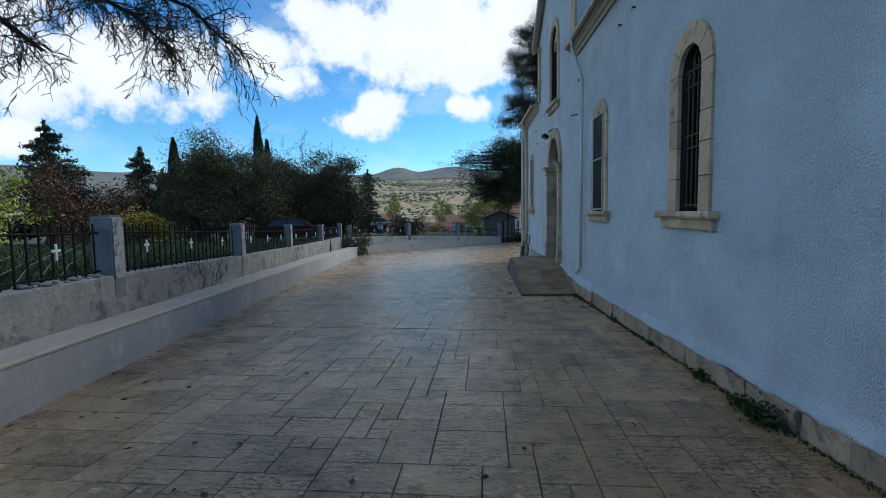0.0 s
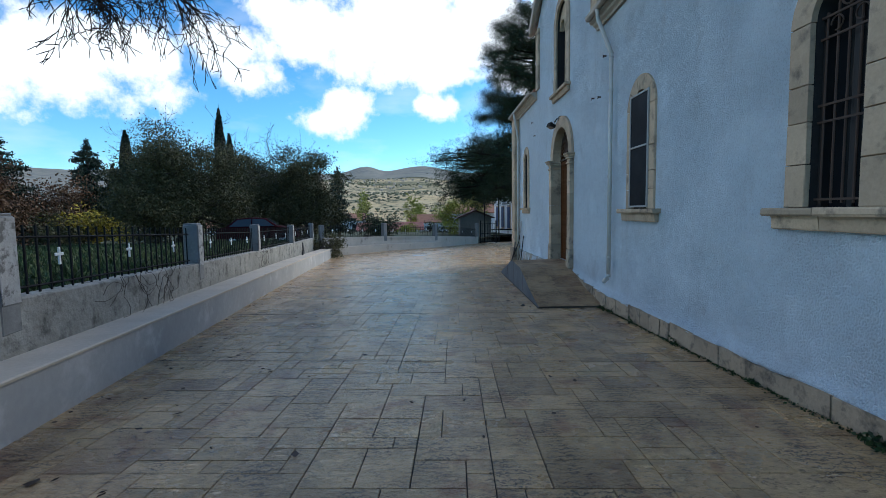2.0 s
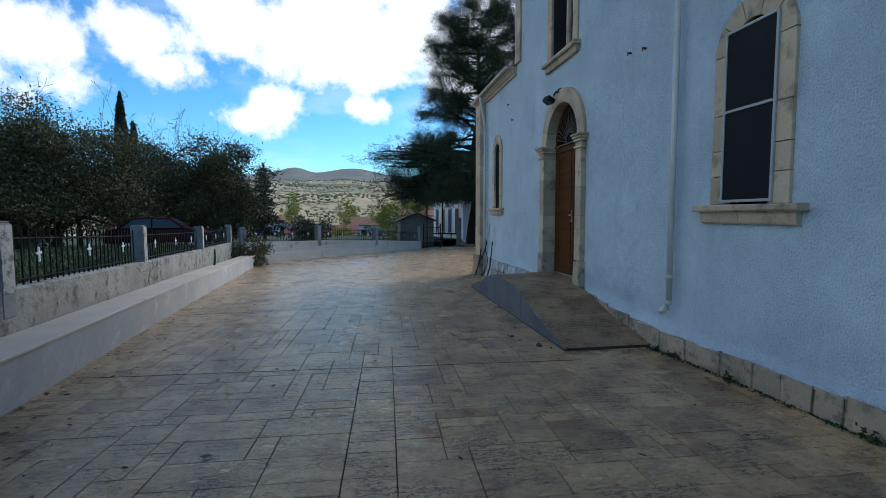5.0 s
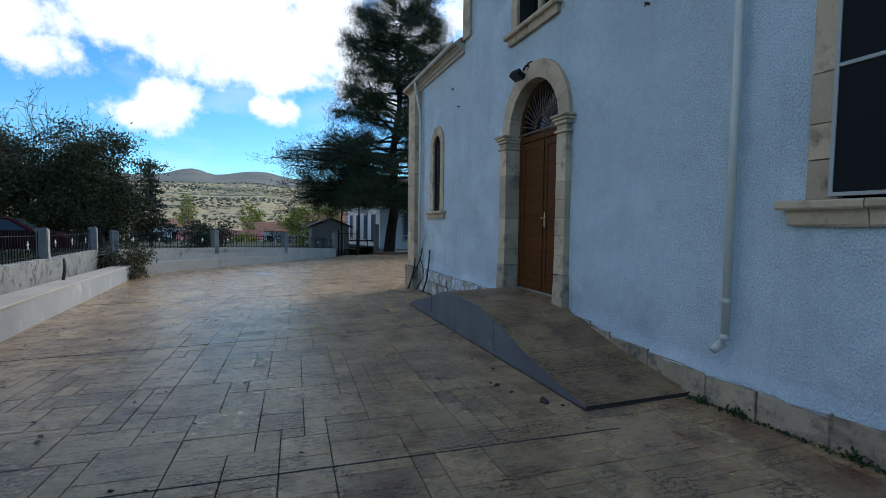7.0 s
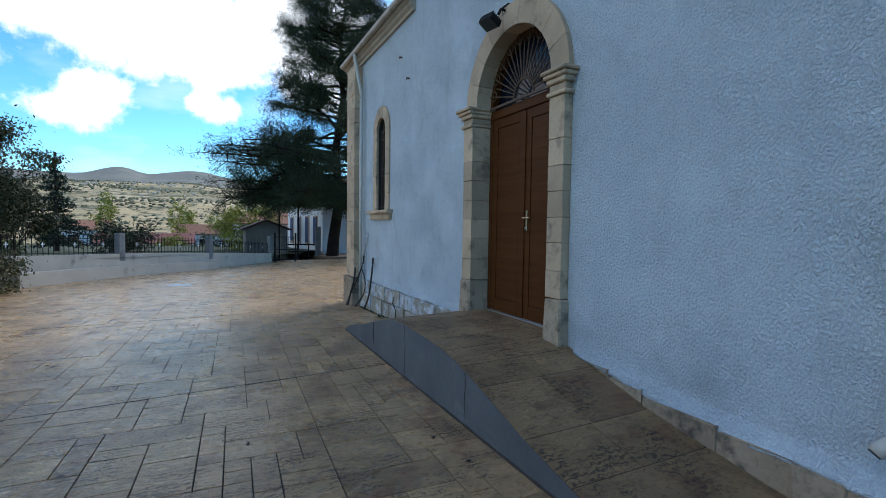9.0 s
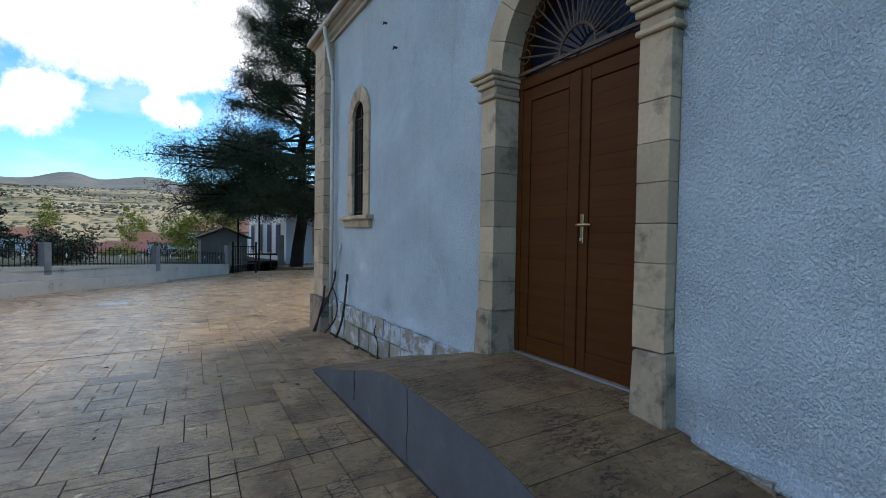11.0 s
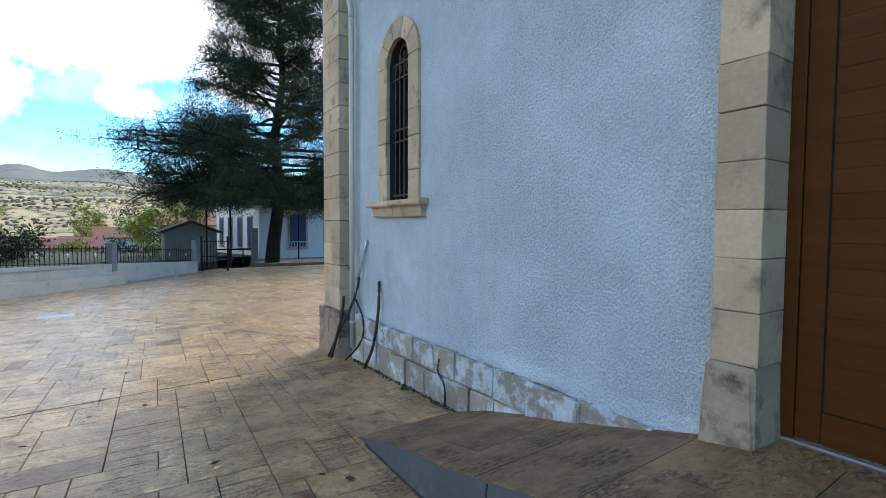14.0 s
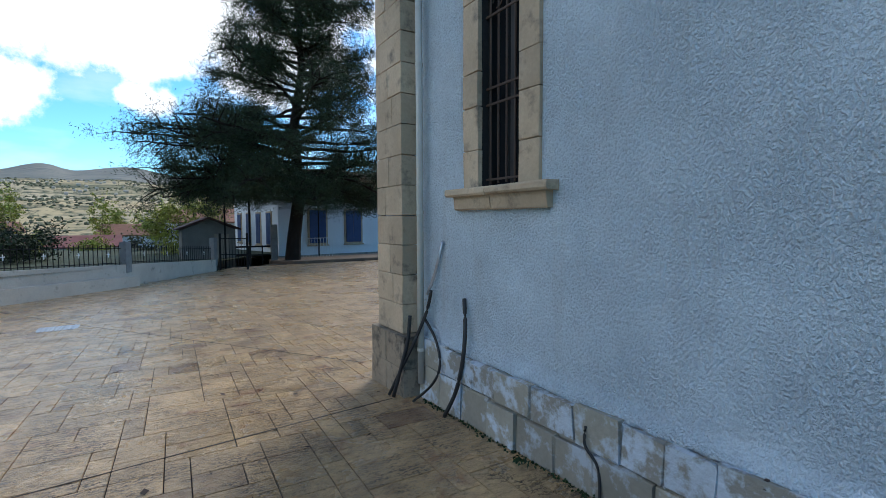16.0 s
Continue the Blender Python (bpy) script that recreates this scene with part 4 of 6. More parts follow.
downpipe(16.74, 16.80, -.10, "cream painted downpipe beside the corner pilaster", False)


def floodlight():
    ob = empty("floodlight", (-.01, 11.72, 3.52), "small black floodlight on a bracket above the door arch", "light fixture")
    part("bracket", local(ob, tube([(0, 11.74, 3.60), (-.10, 11.73, 3.60), (-.16, 11.68, 3.52)], .014, 8)), M["iron"], ob)
    part("junction_box", local(ob, box((-.05, 11.68, 3.55), (.0, 11.80, 3.66), .008)), M["iron"], ob)
    m = pose(-.22, 11.74, 3.45, 0, 28, 12)
    bm = bmesh.new()
    add_box(bm, (-.07, -.095, -.035), (.07, .095, .04), .010, m)
    for k in range(6):
        add_box(bm, (-.062 + k * .024, -.08, .04), (-.054 + k * .024, .08, .058), 0, m)
    part("housing", local(ob, bm), M["iron"], ob)
    bm = bmesh.new()
    add_box(bm, (-.058, -.08, -.042), (.058, .08, -.036), 0, m)
    part("lens", local(ob, bm), M["car_glass"], ob)


floodlight()
for y, z in ((6.62, 4.16), (6.07, 4.17), (9.56, 3.53), (14.43, 3.66), (14.75, 4.07), (9.0, 4.07), (9.24, 3.48), (13.9, .36)):
    ob = empty("wall_anchor", (0, y, z), "short rusty iron stub in the plaster", "anchor", "wall anchors")
    part("stub", local(ob, tube([(.01, y, z), (-.045, y, z), (-.05, y, z - .03)], [.014, .014, .01], 6)), M["rust"], ob)


def bent(name, pts, r, mat, label, steps=6):
    """A smooth bent rod or hose through points."""
    P = [Vector(p) for p in pts]
    out = []
    for i in range(len(P) - 1):
        a, b, c, d = P[max(i - 1, 0)], P[i], P[i + 1], P[min(i + 2, len(P) - 1)]
        for k in range(steps):
            t = k / steps
            out.append(.5 * ((2 * b) + (c - a) * t + (2 * a - 5 * b + 4 * c - d) * t * t + (3 * b - a - 3 * c + d) * t ** 3))
    out.append(P[-1])
    ob = mesh_object(name, tube(out, r, 8), mat, smooth=True)
    return tagged(ob, label, "hose" if name == "hose" else "pipe", "hoses and rods at the corner")


g0 = ground(16.8)
bent("rod", [(-.02, 16.46, 1.26), (-.035, 16.56, .98), (-.06, 16.66, .78)], .014, M["steel"], "thin galvanised pipe leaning on the wall", 2)
bent("hose", [(-.055, 16.60, .82), (-.07, 16.66, .62), (-.16, 16.74, .33), (-.25, 16.84, .06), (-.31, 16.95, g0 + .02)], .015, M["rubber"], "black irrigation hose standing against the wall")
bent("hose", [(-.18, 16.77, .58), (-.20, 16.78, .35), (-.25, 16.82, .1), (-.30, 16.88, g0 + .02)], .018, M["rubber"], "black irrigation hose standing by the pilaster")
bent("hose", [(-.07, 16.70, .56), (-.07, 16.50, .40), (-.09, 16.40, .2), (-.13, 16.47, .02), (-.2, 16.68, g0 + .02)], .012, M["rubber"], "thin black hose curving against the plinth")
bent("hose", [(-.02, 16.13, .81), (-.06, 16.06, .56), (-.09, 16.06, .3), (-.11, 16.13, .05), (-.16, 16.22, g0 + .035)], .017, M["rubber"], "black irrigation hose leaning on the wall")
bent("cable", [(-.075, 14.82, .26), (-.10, 14.80, .16), (-.085, 14.72, .06), (-.10, 14.69, ground(14.7) + .01)], .009, M["rubber"], "short black cable end sticking out of the plinth")


# ---- boundary walls on the cemetery side ----
LOW = [(-3.9, -12), (-4.65, -5), (-5.13, 0), (-5.42, 2.8), (-5.88, 6.8), (-6.25, 10.2), (-6.68, 14.8), (-7.12, 19), (-7.62, 23.3)]
FENCE = [(-4.1, -12), (-4.95, -5), (-5.46, 0), (-6.03, 4.72), (-6.56, 8.7), (-7.2, 13.0), (-7.8, 17.95), (-8.3, 22.6)]
FTOP = [(-12, 1.42), (-5, 1.22), (0, 1.10), (4.7, .99), (8.8, .84), (13.6, .68), (18.3, .58), (22.6, .52), (30, .4)]


def interp(table, y):
    for (a, za), (b, zb) in zip(table, table[1:]):
        if y <= b:
            return za + (zb - za) * (y - a) / (b - a)
    return table[-1][1]


def line_x(line, y):
    return interp([(b, a) for a, b in line], y)


def strip(name, ys, left, right, bottom, top, mat, parent=None, round_top=0.0):
    """A wall that follows a bent line: left(y), right(y), bottom(y), top(y)."""
    bm = bmesh.new()
    rings = []
    for y in ys:
        l, r, b, t = left(y), right(y), bottom(y), top(y)
        e = round_top
        rings.append([bm.verts.new(v) for v in ((l, y, b), (l, y, t - e), (l + e, y, t), (r - e, y, t), (r, y, t - e), (r, y, b))])
    for p, q in zip(rings, rings[1:]):
        for k in range(6):
            bm.faces.new((p[k], p[(k + 1) % 6], q[(k + 1) % 6], q[k]))
    bm.faces.new(rings[0])
    bm.faces.new(rings[-1][::-1])
    bmesh.ops.recalc_face_normals(bm, faces=bm.faces)
    return mesh_object(name, bm, mat, parent)


ys = [float(v) for v in np.arange(-12, 23.31, .7)]
low = empty("low_wall", (-6, 6, 0), "low smooth cement bench wall with a beige coping", "wall", kind="structure")
o = strip("body", ys, lambda y: line_x(LOW, y) - .47, lambda y: line_x(LOW, y), lambda y: ground(y) - .3, lambda y: ground(y) + .395, M["render_grey"], low)
o.matrix_parent_inverse = Matrix.Translation(-low.location)
o = strip("coping", ys, lambda y: line_x(LOW, y) - .47, lambda y: line_x(LOW, y) + .012, lambda y: ground(y) + .396, lambda y: ground(y) + .425, M["coping"], low, .01)
o.matrix_parent_inverse = Matrix.Translation(-low.location)
ys = [float(v) for v in np.arange(-12, 22.7, .4)]
fw = strip("wall_fence", ys, lambda y: line_x(FENCE, y) - .22, lambda y: line_x(FENCE, y) + noise.noise((y * 1.7, 0, 3)) * .012, lambda y: ground(y) - .3,
           lambda y: interp(FTOP, y) + noise.noise((y * 2.3, 5, 1)) * .012, M["concrete"], None, .015)
tagged(fw, "old weathered concrete wall carrying an iron fence", "wall", kind="structure")


def post(x, y, base, top, turn, size=.20, label="weathered cement fence post with a lime-splashed face"):
    ob = empty("fence_post", (x, y, base), label, "post", "fence posts")
    ob.rotation_euler[2] = turn
    bm = box((-size / 2, -size / 2, -.25), (size / 2, size / 2, top - base), .012)
    for v in bm.verts:
        v.co += Vector([random.uniform(-.004, .004) for _ in range(3)])
    part("shaft", bm, M["post"], ob)
    bm = bmesh.new()
    add_box(bm, (-size / 2 + .01, -size / 2 + .01, top - base + .001), (size / 2 - .01, size / 2 - .01, top - base + .018), .006)
    part("cap", bm, M["post"], ob)
    bm = box((size / 2 + .003, -size / 2 + .012, -.02), (size / 2 + .009, size / 2 - .012, top - base - .015), .002)
    part("lime_face", bm, M["lime"], ob, "lime-splashed cracked face")
    return ob


def fence_panel(a, b, za, zb, height, crosses, pitch=.148):
    """Flat-bar railing between two posts with small white crosses. a, b: ends in plan; za, zb: foot of the bars."""
    a, b = Vector(a), Vector(b)
    d = b - a
    L = d.length
    ob = empty("iron_fence", ((a.x + b.x) / 2, (a.y + b.y) / 2, min(za, zb)), "black iron railing with small white crosses on the concrete wall", "fence", "cemetery fence panels")

    def pt(s, h):
        return Vector((a.x + d.x * s, a.y + d.y * s, za + (zb - za) * s + h)) - Vector(ob.location)

    for h in (.045, height - .10):
        part("rail", tube([pt(0, h), pt(1, h)], .011, 4), M["iron"], ob)
    n = int(L / pitch)
    me = None
    for k in range(n):
        s = (k + .5) / n
        if me is None:
            o = part("bar", box((-.0075, -.0075, -.02), (.0075, .0075, height)), M["iron"], ob)
            me = o.data
        else:
            o = new("bar", me)
            o.parent = ob
        o.location = pt(s, 0)
        o.rotation_euler[2] = math.atan2(d.y, d.x)
    nx, ny = -d.y / L, d.x / L
    if nx < 0:
        nx, ny = -nx, -ny
    for k in range(crosses):
        s = (k + .5) / crosses
        bm = bmesh.new()
        add_box(bm, (-.012, -.008, -.075), (.012, .008, .065), .003)
        add_box(bm, (-.042, -.0075, .008), (.042, .0075, .031), .003)
        for u, w in ((0, .070), (-.044, .0195), (.044, .0195)):
            add_box(bm, (u - .015, -.007, w - .015), (u + .015, .007, w + .015), .006)
        o = part("cross", bm, M["white_paint"], ob, "small white cast cross")
        p = pt(s, height * .50)
        o.location = p + Vector((nx * .02, ny * .02 if abs(ny) < .9 else -.02, 0))
        o.rotation_euler[2] = math.atan2(d.y, d.x)
    return ob


PY = [-7.3, -3.3, .7, 4.82, 8.86, 13.1, 17.9, 22.4]
for k, y in enumerate(PY):
    t = math.atan2(.14, 1)
    wide = .22 if y < 12 else .2
    post(line_x(FENCE, y) - .105, y, interp(FTOP, y) - .02, interp(FTOP, y) + .62 + .02 * (k % 2), t, wide)
for y0, y1 in zip(PY, PY[1:]):
    a, b = (line_x(FENCE, y0) - .12, y0 + .12), (line_x(FENCE, y1) - .12, y1 - .12)
    fence_panel(a, b, interp(FTOP, y0) + .01, interp(FTOP, y1) + .01, .56, 3)
# far wall, with its bench
FP = [(-8.45, 24.6), (-5.76, 28.2), (-2.87, 31.75), (.32, 37.2)]
FZ = [.40, .26, .05, -.32]


def oblique_wall(name, pts, dz0, tops, half, mat, label, off=0.0):
    bm = bmesh.new()
    rings = []
    for i, (x, y) in enumerate(pts):
        p, q = Vector(pts[max(i - 1, 0)]), Vector(pts[min(i + 1, len(pts) - 1)])
        d = (q - p).normalized()
        nrm = Vector((d.y, -d.x))
        c = Vector((x, y)) + nrm * off
        a, b = c - nrm * half, c + nrm * half
        g = ground(y) - .3
        rings.append([bm.verts.new((a.x, a.y, g)), bm.verts.new((a.x, a.y, tops[i])), bm.verts.new((b.x, b.y, tops[i])), bm.verts.new((b.x, b.y, g))])
    for p, q in zip(rings, rings[1:]):
        for k in range(4):
            bm.faces.new((p[k], p[(k + 1) % 4], q[(k + 1) % 4], q[k]))
    bm.faces.new(rings[0])
    bm.faces.new(rings[-1][::-1])
    bmesh.ops.recalc_face_normals(bm, faces=bm.faces)
    return tagged(mesh_object(name, bm, mat), label, "wall", kind="structure")


oblique_wall("wall_far", FP, 0, FZ, .11, M["bench"], "grey concrete boundary wall carrying an iron fence")
oblique_wall("low_wall_far", [(-8.0, 24.9), (-5.76, 28.2), (-2.9, 31.7)], 0, [-.08, -.16, -.32], .2, M["bench"], "low beige bench wall along the far boundary", .32)
for (x, y), z in zip(FP[1:], FZ[1:]):
    post(x, y, z - .02, z + .73 if y < 35 else z + 1.0, math.atan2(3.5, 2.9), .24, "grey cement fence post on the far wall")
post(-8.45, 24.6, .38, 1.02, .6, .2, "slim cement fence post at the corner")
for i in range(3):
    (xa, ya), (xb, yb) = FP[i], FP[i + 1]
    fence_panel((xa + (xb - xa) * .04, ya + (yb - ya) * .04), (xb - (xb - xa) * .04, yb - (yb - ya) * .04), FZ[i] + .02, FZ[i + 1] + .02, .62, 4, .16)

# ---- paved yard ----
ys = [float(v) for v in np.arange(-14, 60, 1.0)]
bm = bmesh.new()
rows = []
for y in ys:
    lx = line_x(LOW, min(y, 23.3)) - .1 if y < 24 else min(14, -8.3 + (y - 24) * .72)
    rx = .02 if y < 17.2 else 30
    rows.append([bm.verts.new((lx, y, ground(y) - .009)), bm.verts.new((rx, y, ground(y) - .009))])
for p, q in zip(rows, rows[1:]):
    bm.faces.new((p[0], p[1], q[1], q[0]))
r = bmesh.ops.extrude_face_region(bm, geom=list(bm.faces))
bmesh.ops.translate(bm, verts=[v for v in r["geom"] if isinstance(v, bmesh.types.BMVert)], vec=(0, 0, -.25))
bmesh.ops.recalc_face_normals(bm, faces=bm.faces)
yard = mesh_object("pavement", bm, M["joint"])
tagged(yard, "stamped concrete yard in a random slab pattern, worn sealer", "pavement", kind="structure")

# ---- land ----
def terrain(r, az):
    """Height of the land at a distance and bearing (degrees from +y): fields up to 1500 m, a far ridge at 4200 m."""
    a = abs(az)
    ridge = 4.62 + .85 * math.exp(-((az + 8.6) / 1.9) ** 2) + .80 * math.exp(-((az + 1.5) / 3.5) ** 2) + .30 * noise.noise((az * .12, 3, 7)) + .10 * noise.noise((az * .6, 1, 2))
    slope = 3.95 + .35 * noise.noise((az * .2, 9, 4)) if az > -15 else max(1.2, 3.95 + (az + 15) * .19)
    if a > 70:
        ridge *= max(.25, 1 - (a - 70) / 60)
    base = -1.4 - max(0, min(1, (r - 45) / 150)) * 7
    top = 1500 * math.tan(radians(slope))
    t = max(0, min(1, (r - 260) / 1240))
    t = t * t * (3 - 2 * t) * .55 + t * .45
    z = base + (top - base) * t
    if 250 < r < 1500:
        k = math.sin(math.pi * (r - 250) / 1250)
        z += k * 9 * noise.noise((r * .004 * math.sin(radians(az)), r * .004 * math.cos(radians(az)), 1))
    if r > 1500:
        k = min(1, (r - 1500) / 2700)
        z = top + (4200 * math.tan(radians(ridge)) - top) * k + math.sin(math.pi * k) * 12 * noise.noise((az * .35, r * .002, 5))
    if r > 4200:
        z -= (r - 4200) * .08
    return z


bm = bmesh.new()
radii = [0, 20, 30, 45, 60, 80, 105, 140, 180, 230] + [float(v) for v in np.linspace(280, 1500, 36)] + [1750, 2050, 2400, 2800, 3200, 3600, 3950, 4200, 4700, 6500]
AZ = [float(v) for v in np.concatenate([np.arange(-180, -60, 6), np.arange(-60, 40, .75), np.arange(40, 180, 6)])]
rings = []
for r in radii:
    row = []
    for az in AZ:
        x, y = r * math.sin(radians(az)), 10 + r * math.cos(radians(az))
        z = terrain(r, az)
        if r < 60:
            z = -1.75 if r < 50 else z
        row.append(bm.verts.new((x, y, z)))
    rings.append(row)
n = len(AZ)
for i in range(1, len(radii)):
    for k in range(n):
        if i == 1:
            continue
        f = bm.faces.new((rings[i - 1][k], rings[i - 1][(k + 1) % n], rings[i][(k + 1) % n], rings[i][k]))
        f.material_index = 2 if radii[i] > 1700 else 1 if radii[i] > 150 else 0
        f.smooth = True
bm.faces.new(rings[1])
for v in list(rings[0]):
    bm.verts.remove(v)
bmesh.ops.recalc_face_normals(bm, faces=bm.faces)
land = mesh_object("ground", bm, [M["grass_ground"], M["hill"], M["far_ridge"]])
tagged(land, "grassy ground rising to dry terraced hills and a bluish ridge", "ground", kind="structure")


def field_z(x, y):
    e = line_x(FENCE, min(max(y, -12), 22.6))
    z = interp(FTOP, min(max(y, -12), 30)) - .10
    back = max(0, e - x)
    return z - back * .006 - max(0, y - 14) * .012 - max(0, y - 24) * .01 + .05 * noise.noise((x * .35, y * .35, 2)) * min(1, back)


bm = bmesh.new()
grid = []
for y in [float(v) for v in np.arange(-14, 75, 1.0)]:
    row = []
    e = line_x(FENCE, min(y, 22.6)) - .1 if y < 24.4 else -8.6 + (y - 24.4) * (.80 if y < 31.8 else .62)
    for u in [0, .3, .7, 1.3, 2, 3, 4.5, 6, 8, 11, 15, 20, 27, 36, 50, 70]:
        row.append(bm.verts.new((e - u, y, field_z(e - u, y) if y < 24.4 else min(field_z(e - u, y), interp([(24, .36), (28.2, .2), (31.8, -.05), (37, -.5), (75, -1.35)], y)))))
    grid.append(row)
for p, q in zip(grid, grid[1:]):
    for k in range(len(p) - 1):
        f = bm.faces.new((p[k], p[k + 1], q[k + 1], q[k]))
        f.smooth = True
bmesh.ops.recalc_face_normals(bm, faces=bm.faces)
if bm.faces[0].normal.z < 0:
    bmesh.ops.reverse_faces(bm, faces=bm.faces)
lawn = mesh_object("field", bm, M["grass_ground"])
tagged(lawn, "rough green cemetery grass behind the fence", "field", kind="structure")


# ---- plants ----
def leaf_mesh(name, pts, size, mat, parent, label="", thin=.45, kind="", up=.3, flat=1.0):
    """Many small leaf blades at points, each a folded quad of its own."""
    rng = np.random.default_rng(len(pts))
    P = np.asarray(pts, float)
    n = len(P)
    a = rng.normal(size=(n, 3))
    a[:, 2] += up
    a /= np.linalg.norm(a, axis=1)[:, None]
    b = np.cross(a, rng.normal(size=(n, 3)))
    b /= np.linalg.norm(b, axis=1)[:, None]
    s = size * rng.uniform(.6, 1.4, n)[:, None]
    a[:, 2] *= flat
    b[:, 2] *= flat
    V = np.stack([P - a * s * .5, P + b * s * thin * .5, P + a * s * .5, P - b * s * thin * .5], 1).reshape(-1, 3)
    F = np.arange(n * 4).reshape(n, 4)
    me = bpy.data.meshes.new(name)
    me.from_pydata(V.tolist(), [], F.tolist())
    me.materials.append(mat)
    ob = new(name, me)
    ob.parent = parent
    if label:
        tagged(ob, label, kind=kind)
    return ob


def crown_clumps(rng, centres, radius, per):
    out = []
    for c in centres:
        r = radius * rng.uniform(.6, 1.3)
        q = rng.normal(size=(per, 3)) * np.array([r, r, r * .55]) * .5
        out.append(np.asarray(c) + q)
    return np.concatenate(out)


def grow(bm, p, d, length, r, depth, rng, tips, droop=0.0, spread=.6, sides=6, fork=3, rmin=.004):
    """Limbs that fork again and again; the tips are kept."""
    r = max(r, rmin)
    pts, rad = [p.copy()], [r]
    q, dd = p.copy(), d.copy()
    n = 3
    for k in range(n):
        dd = (dd + Vector(rng.normal(size=3)) * .14 + Vector((0, 0, -droop))).normalized()
        q = q + dd * length / n
        pts.append(q.copy())
        rad.append(r * (1 - .38 * (k + 1) / n))
    add_tube(bm, pts, rad, sides if depth > 1 else 4, caps=False)
    if depth == 0:
        tips.append(tuple(q))
        return
    for k in range(fork):
        nd = (dd + Vector(rng.normal(size=3)) * spread).normalized()
        start = pts[-1] if k == 0 else pts[rng.integers(1, n + 1)]
        grow(bm, Vector(start), nd, length * rng.uniform(.6, .85), rad[-1] * rng.uniform(.6, .85), depth - 1, rng, tips, droop, spread, sides, fork, rmin)


def broad_tree(name, at, height, width, mat, label, seed, leaves=9000, leaf=.20, trunk=.22, bare=False, clear=.22, depth=3):
    """A broadleaved tree: forking limbs, a ragged crown of leaves round their tips, some bare twigs."""
    rng = np.random.default_rng(seed)
    ob = empty(name, at, label, "tree")
    bm = bmesh.new()
    tips = []
    th = height * clear
    add_tube(bm, [(0, 0, -.3), (0, 0, th * .5), (rng.normal() * .1, rng.normal() * .1, th)], [trunk * 1.25, trunk, trunk * .85], 8)
    for k in range(6):
        a = 2 * math.pi * (k + rng.uniform(-.3, .3)) / 6
        d = Vector((math.cos(a) * width / height, math.sin(a) * width / height, rng.uniform(.5, 1.2))).normalized()
        grow(bm, Vector((0, 0, th)), d, height * .30, trunk * .5, depth, rng, tips, 0, .55, 5, 3 if depth < 5 else 2, .013 if bare else .004)
    T = np.array(tips)
    top = T[:, 2].max()
    T[:, 2] = th * .8 + (T[:, 2] - th * .8) * (height * .94 - th * .8) / max(.1, top - th * .8)
    sx = width * .5 / max(.1, np.percentile(np.hypot(T[:, 0], T[:, 1]), 92))
    for v in bm.verts:
        if v.co.z > th:
            k = min(1, (v.co.z - th) / (height * .2))
            v.co.x *= 1 + (sx - 1) * k
            v.co.y *= 1 + (sx - 1) * k
            v.co.z = th * .8 + (v.co.z - th * .8) * (height * .94 - th * .8) / max(.1, top - th * .8)
    T[:, :2] *= sx
    part("trunk", bm, M["bark"], ob, "forked trunk and limbs")
    if not bare:
        keep = T[rng.random(len(T)) < .85]
        per = max(3, leaves // len(keep))
        leaf_mesh("crown", crown_clumps(rng, keep, width * .17, per), leaf, mat, ob)
    return ob


def conifer(name, at, height, width, mat, label, seed, leaves=7000, leaf=.22, tiers=17):
    """A fir: straight trunk, drooping whorls of branches with gaps between them."""
    rng = np.random.default_rng(seed)
    ob = empty(name, at, label, "tree")
    bm = tube([(0, 0, -.3), (0, 0, height * .5), (0, 0, height)], [height * .025, height * .015, .02], 7)
    pts = []
    for t in range(tiers):
        f = t / (tiers - 1)
        z = height * (.10 + .88 * f)
        L = width * .5 * (1 - f) ** .8 * rng.uniform(.8, 1.15) + .12
        for k in range(6):
            a = rng.uniform(0, 2 * math.pi)
            l = L * rng.uniform(.65, 1.15)
            end = Vector((math.cos(a) * l, math.sin(a) * l, z - l * .12))
            add_tube(bm, [(0, 0, z), tuple(end)], [.03, .008], 4, caps=False)
            n = max(4, int(leaves / tiers / 6 * (l / (width * .28))))
            for s in rng.uniform(.1, 1, n):
                w = .06 + .18 * l * (1 - s * .6)
                pts.append((end.x * s + rng.normal() * w * .5, end.y * s + rng.normal() * w * .5, z - l * .12 * s + rng.normal() * .10))
    part("trunk", bm, M["bark"], ob)
    leaf_mesh("crown", pts, leaf, mat, ob, thin=.4)
    return ob


def cypress(at, height, width, seed, label="tall dark columnar cypress tree"):
    rng = np.random.default_rng(seed)
    ob = empty("cypress_tree", at, label, "tree", "cypresses")
    part("trunk", tube([(0, 0, -.3), (0, 0, height * .9)], [.16, .03], 7), M["bark"], ob)
    pts = []
    for _ in range(9000):
        f = rng.random() ** .8
        r = width * .5 * (math.sin(math.pi * min(1, (f * .93 + .07))) ** .55) * (1 - f * .45)
        a = rng.uniform(0, 2 * math.pi)
        bump = .82 + .3 * noise.noise((math.cos(a) * 1.5, math.sin(a) * 1.5, f * height * .7 + seed))
        q = r * bump * rng.uniform(.55, 1.05)
        pts.append((math.cos(a) * q, math.sin(a) * q, height * (.04 + .95 * f) + rng.normal() * .08))
    leaf_mesh("crown", pts, .26, M["cypress"], ob, thin=.4, up=1.5)
    return ob


def polar(az, d, eye=(-2.14, -.23)):
    return eye[0] + d * math.sin(radians(az)), eye[1] + d * math.cos(radians(az))


def on_field(az, d, eye=(-2.14, -.23), z=None):
    x, y = polar(az, d, eye)
    return (x, y, field_z(x, y) - .05 if z is None else z)


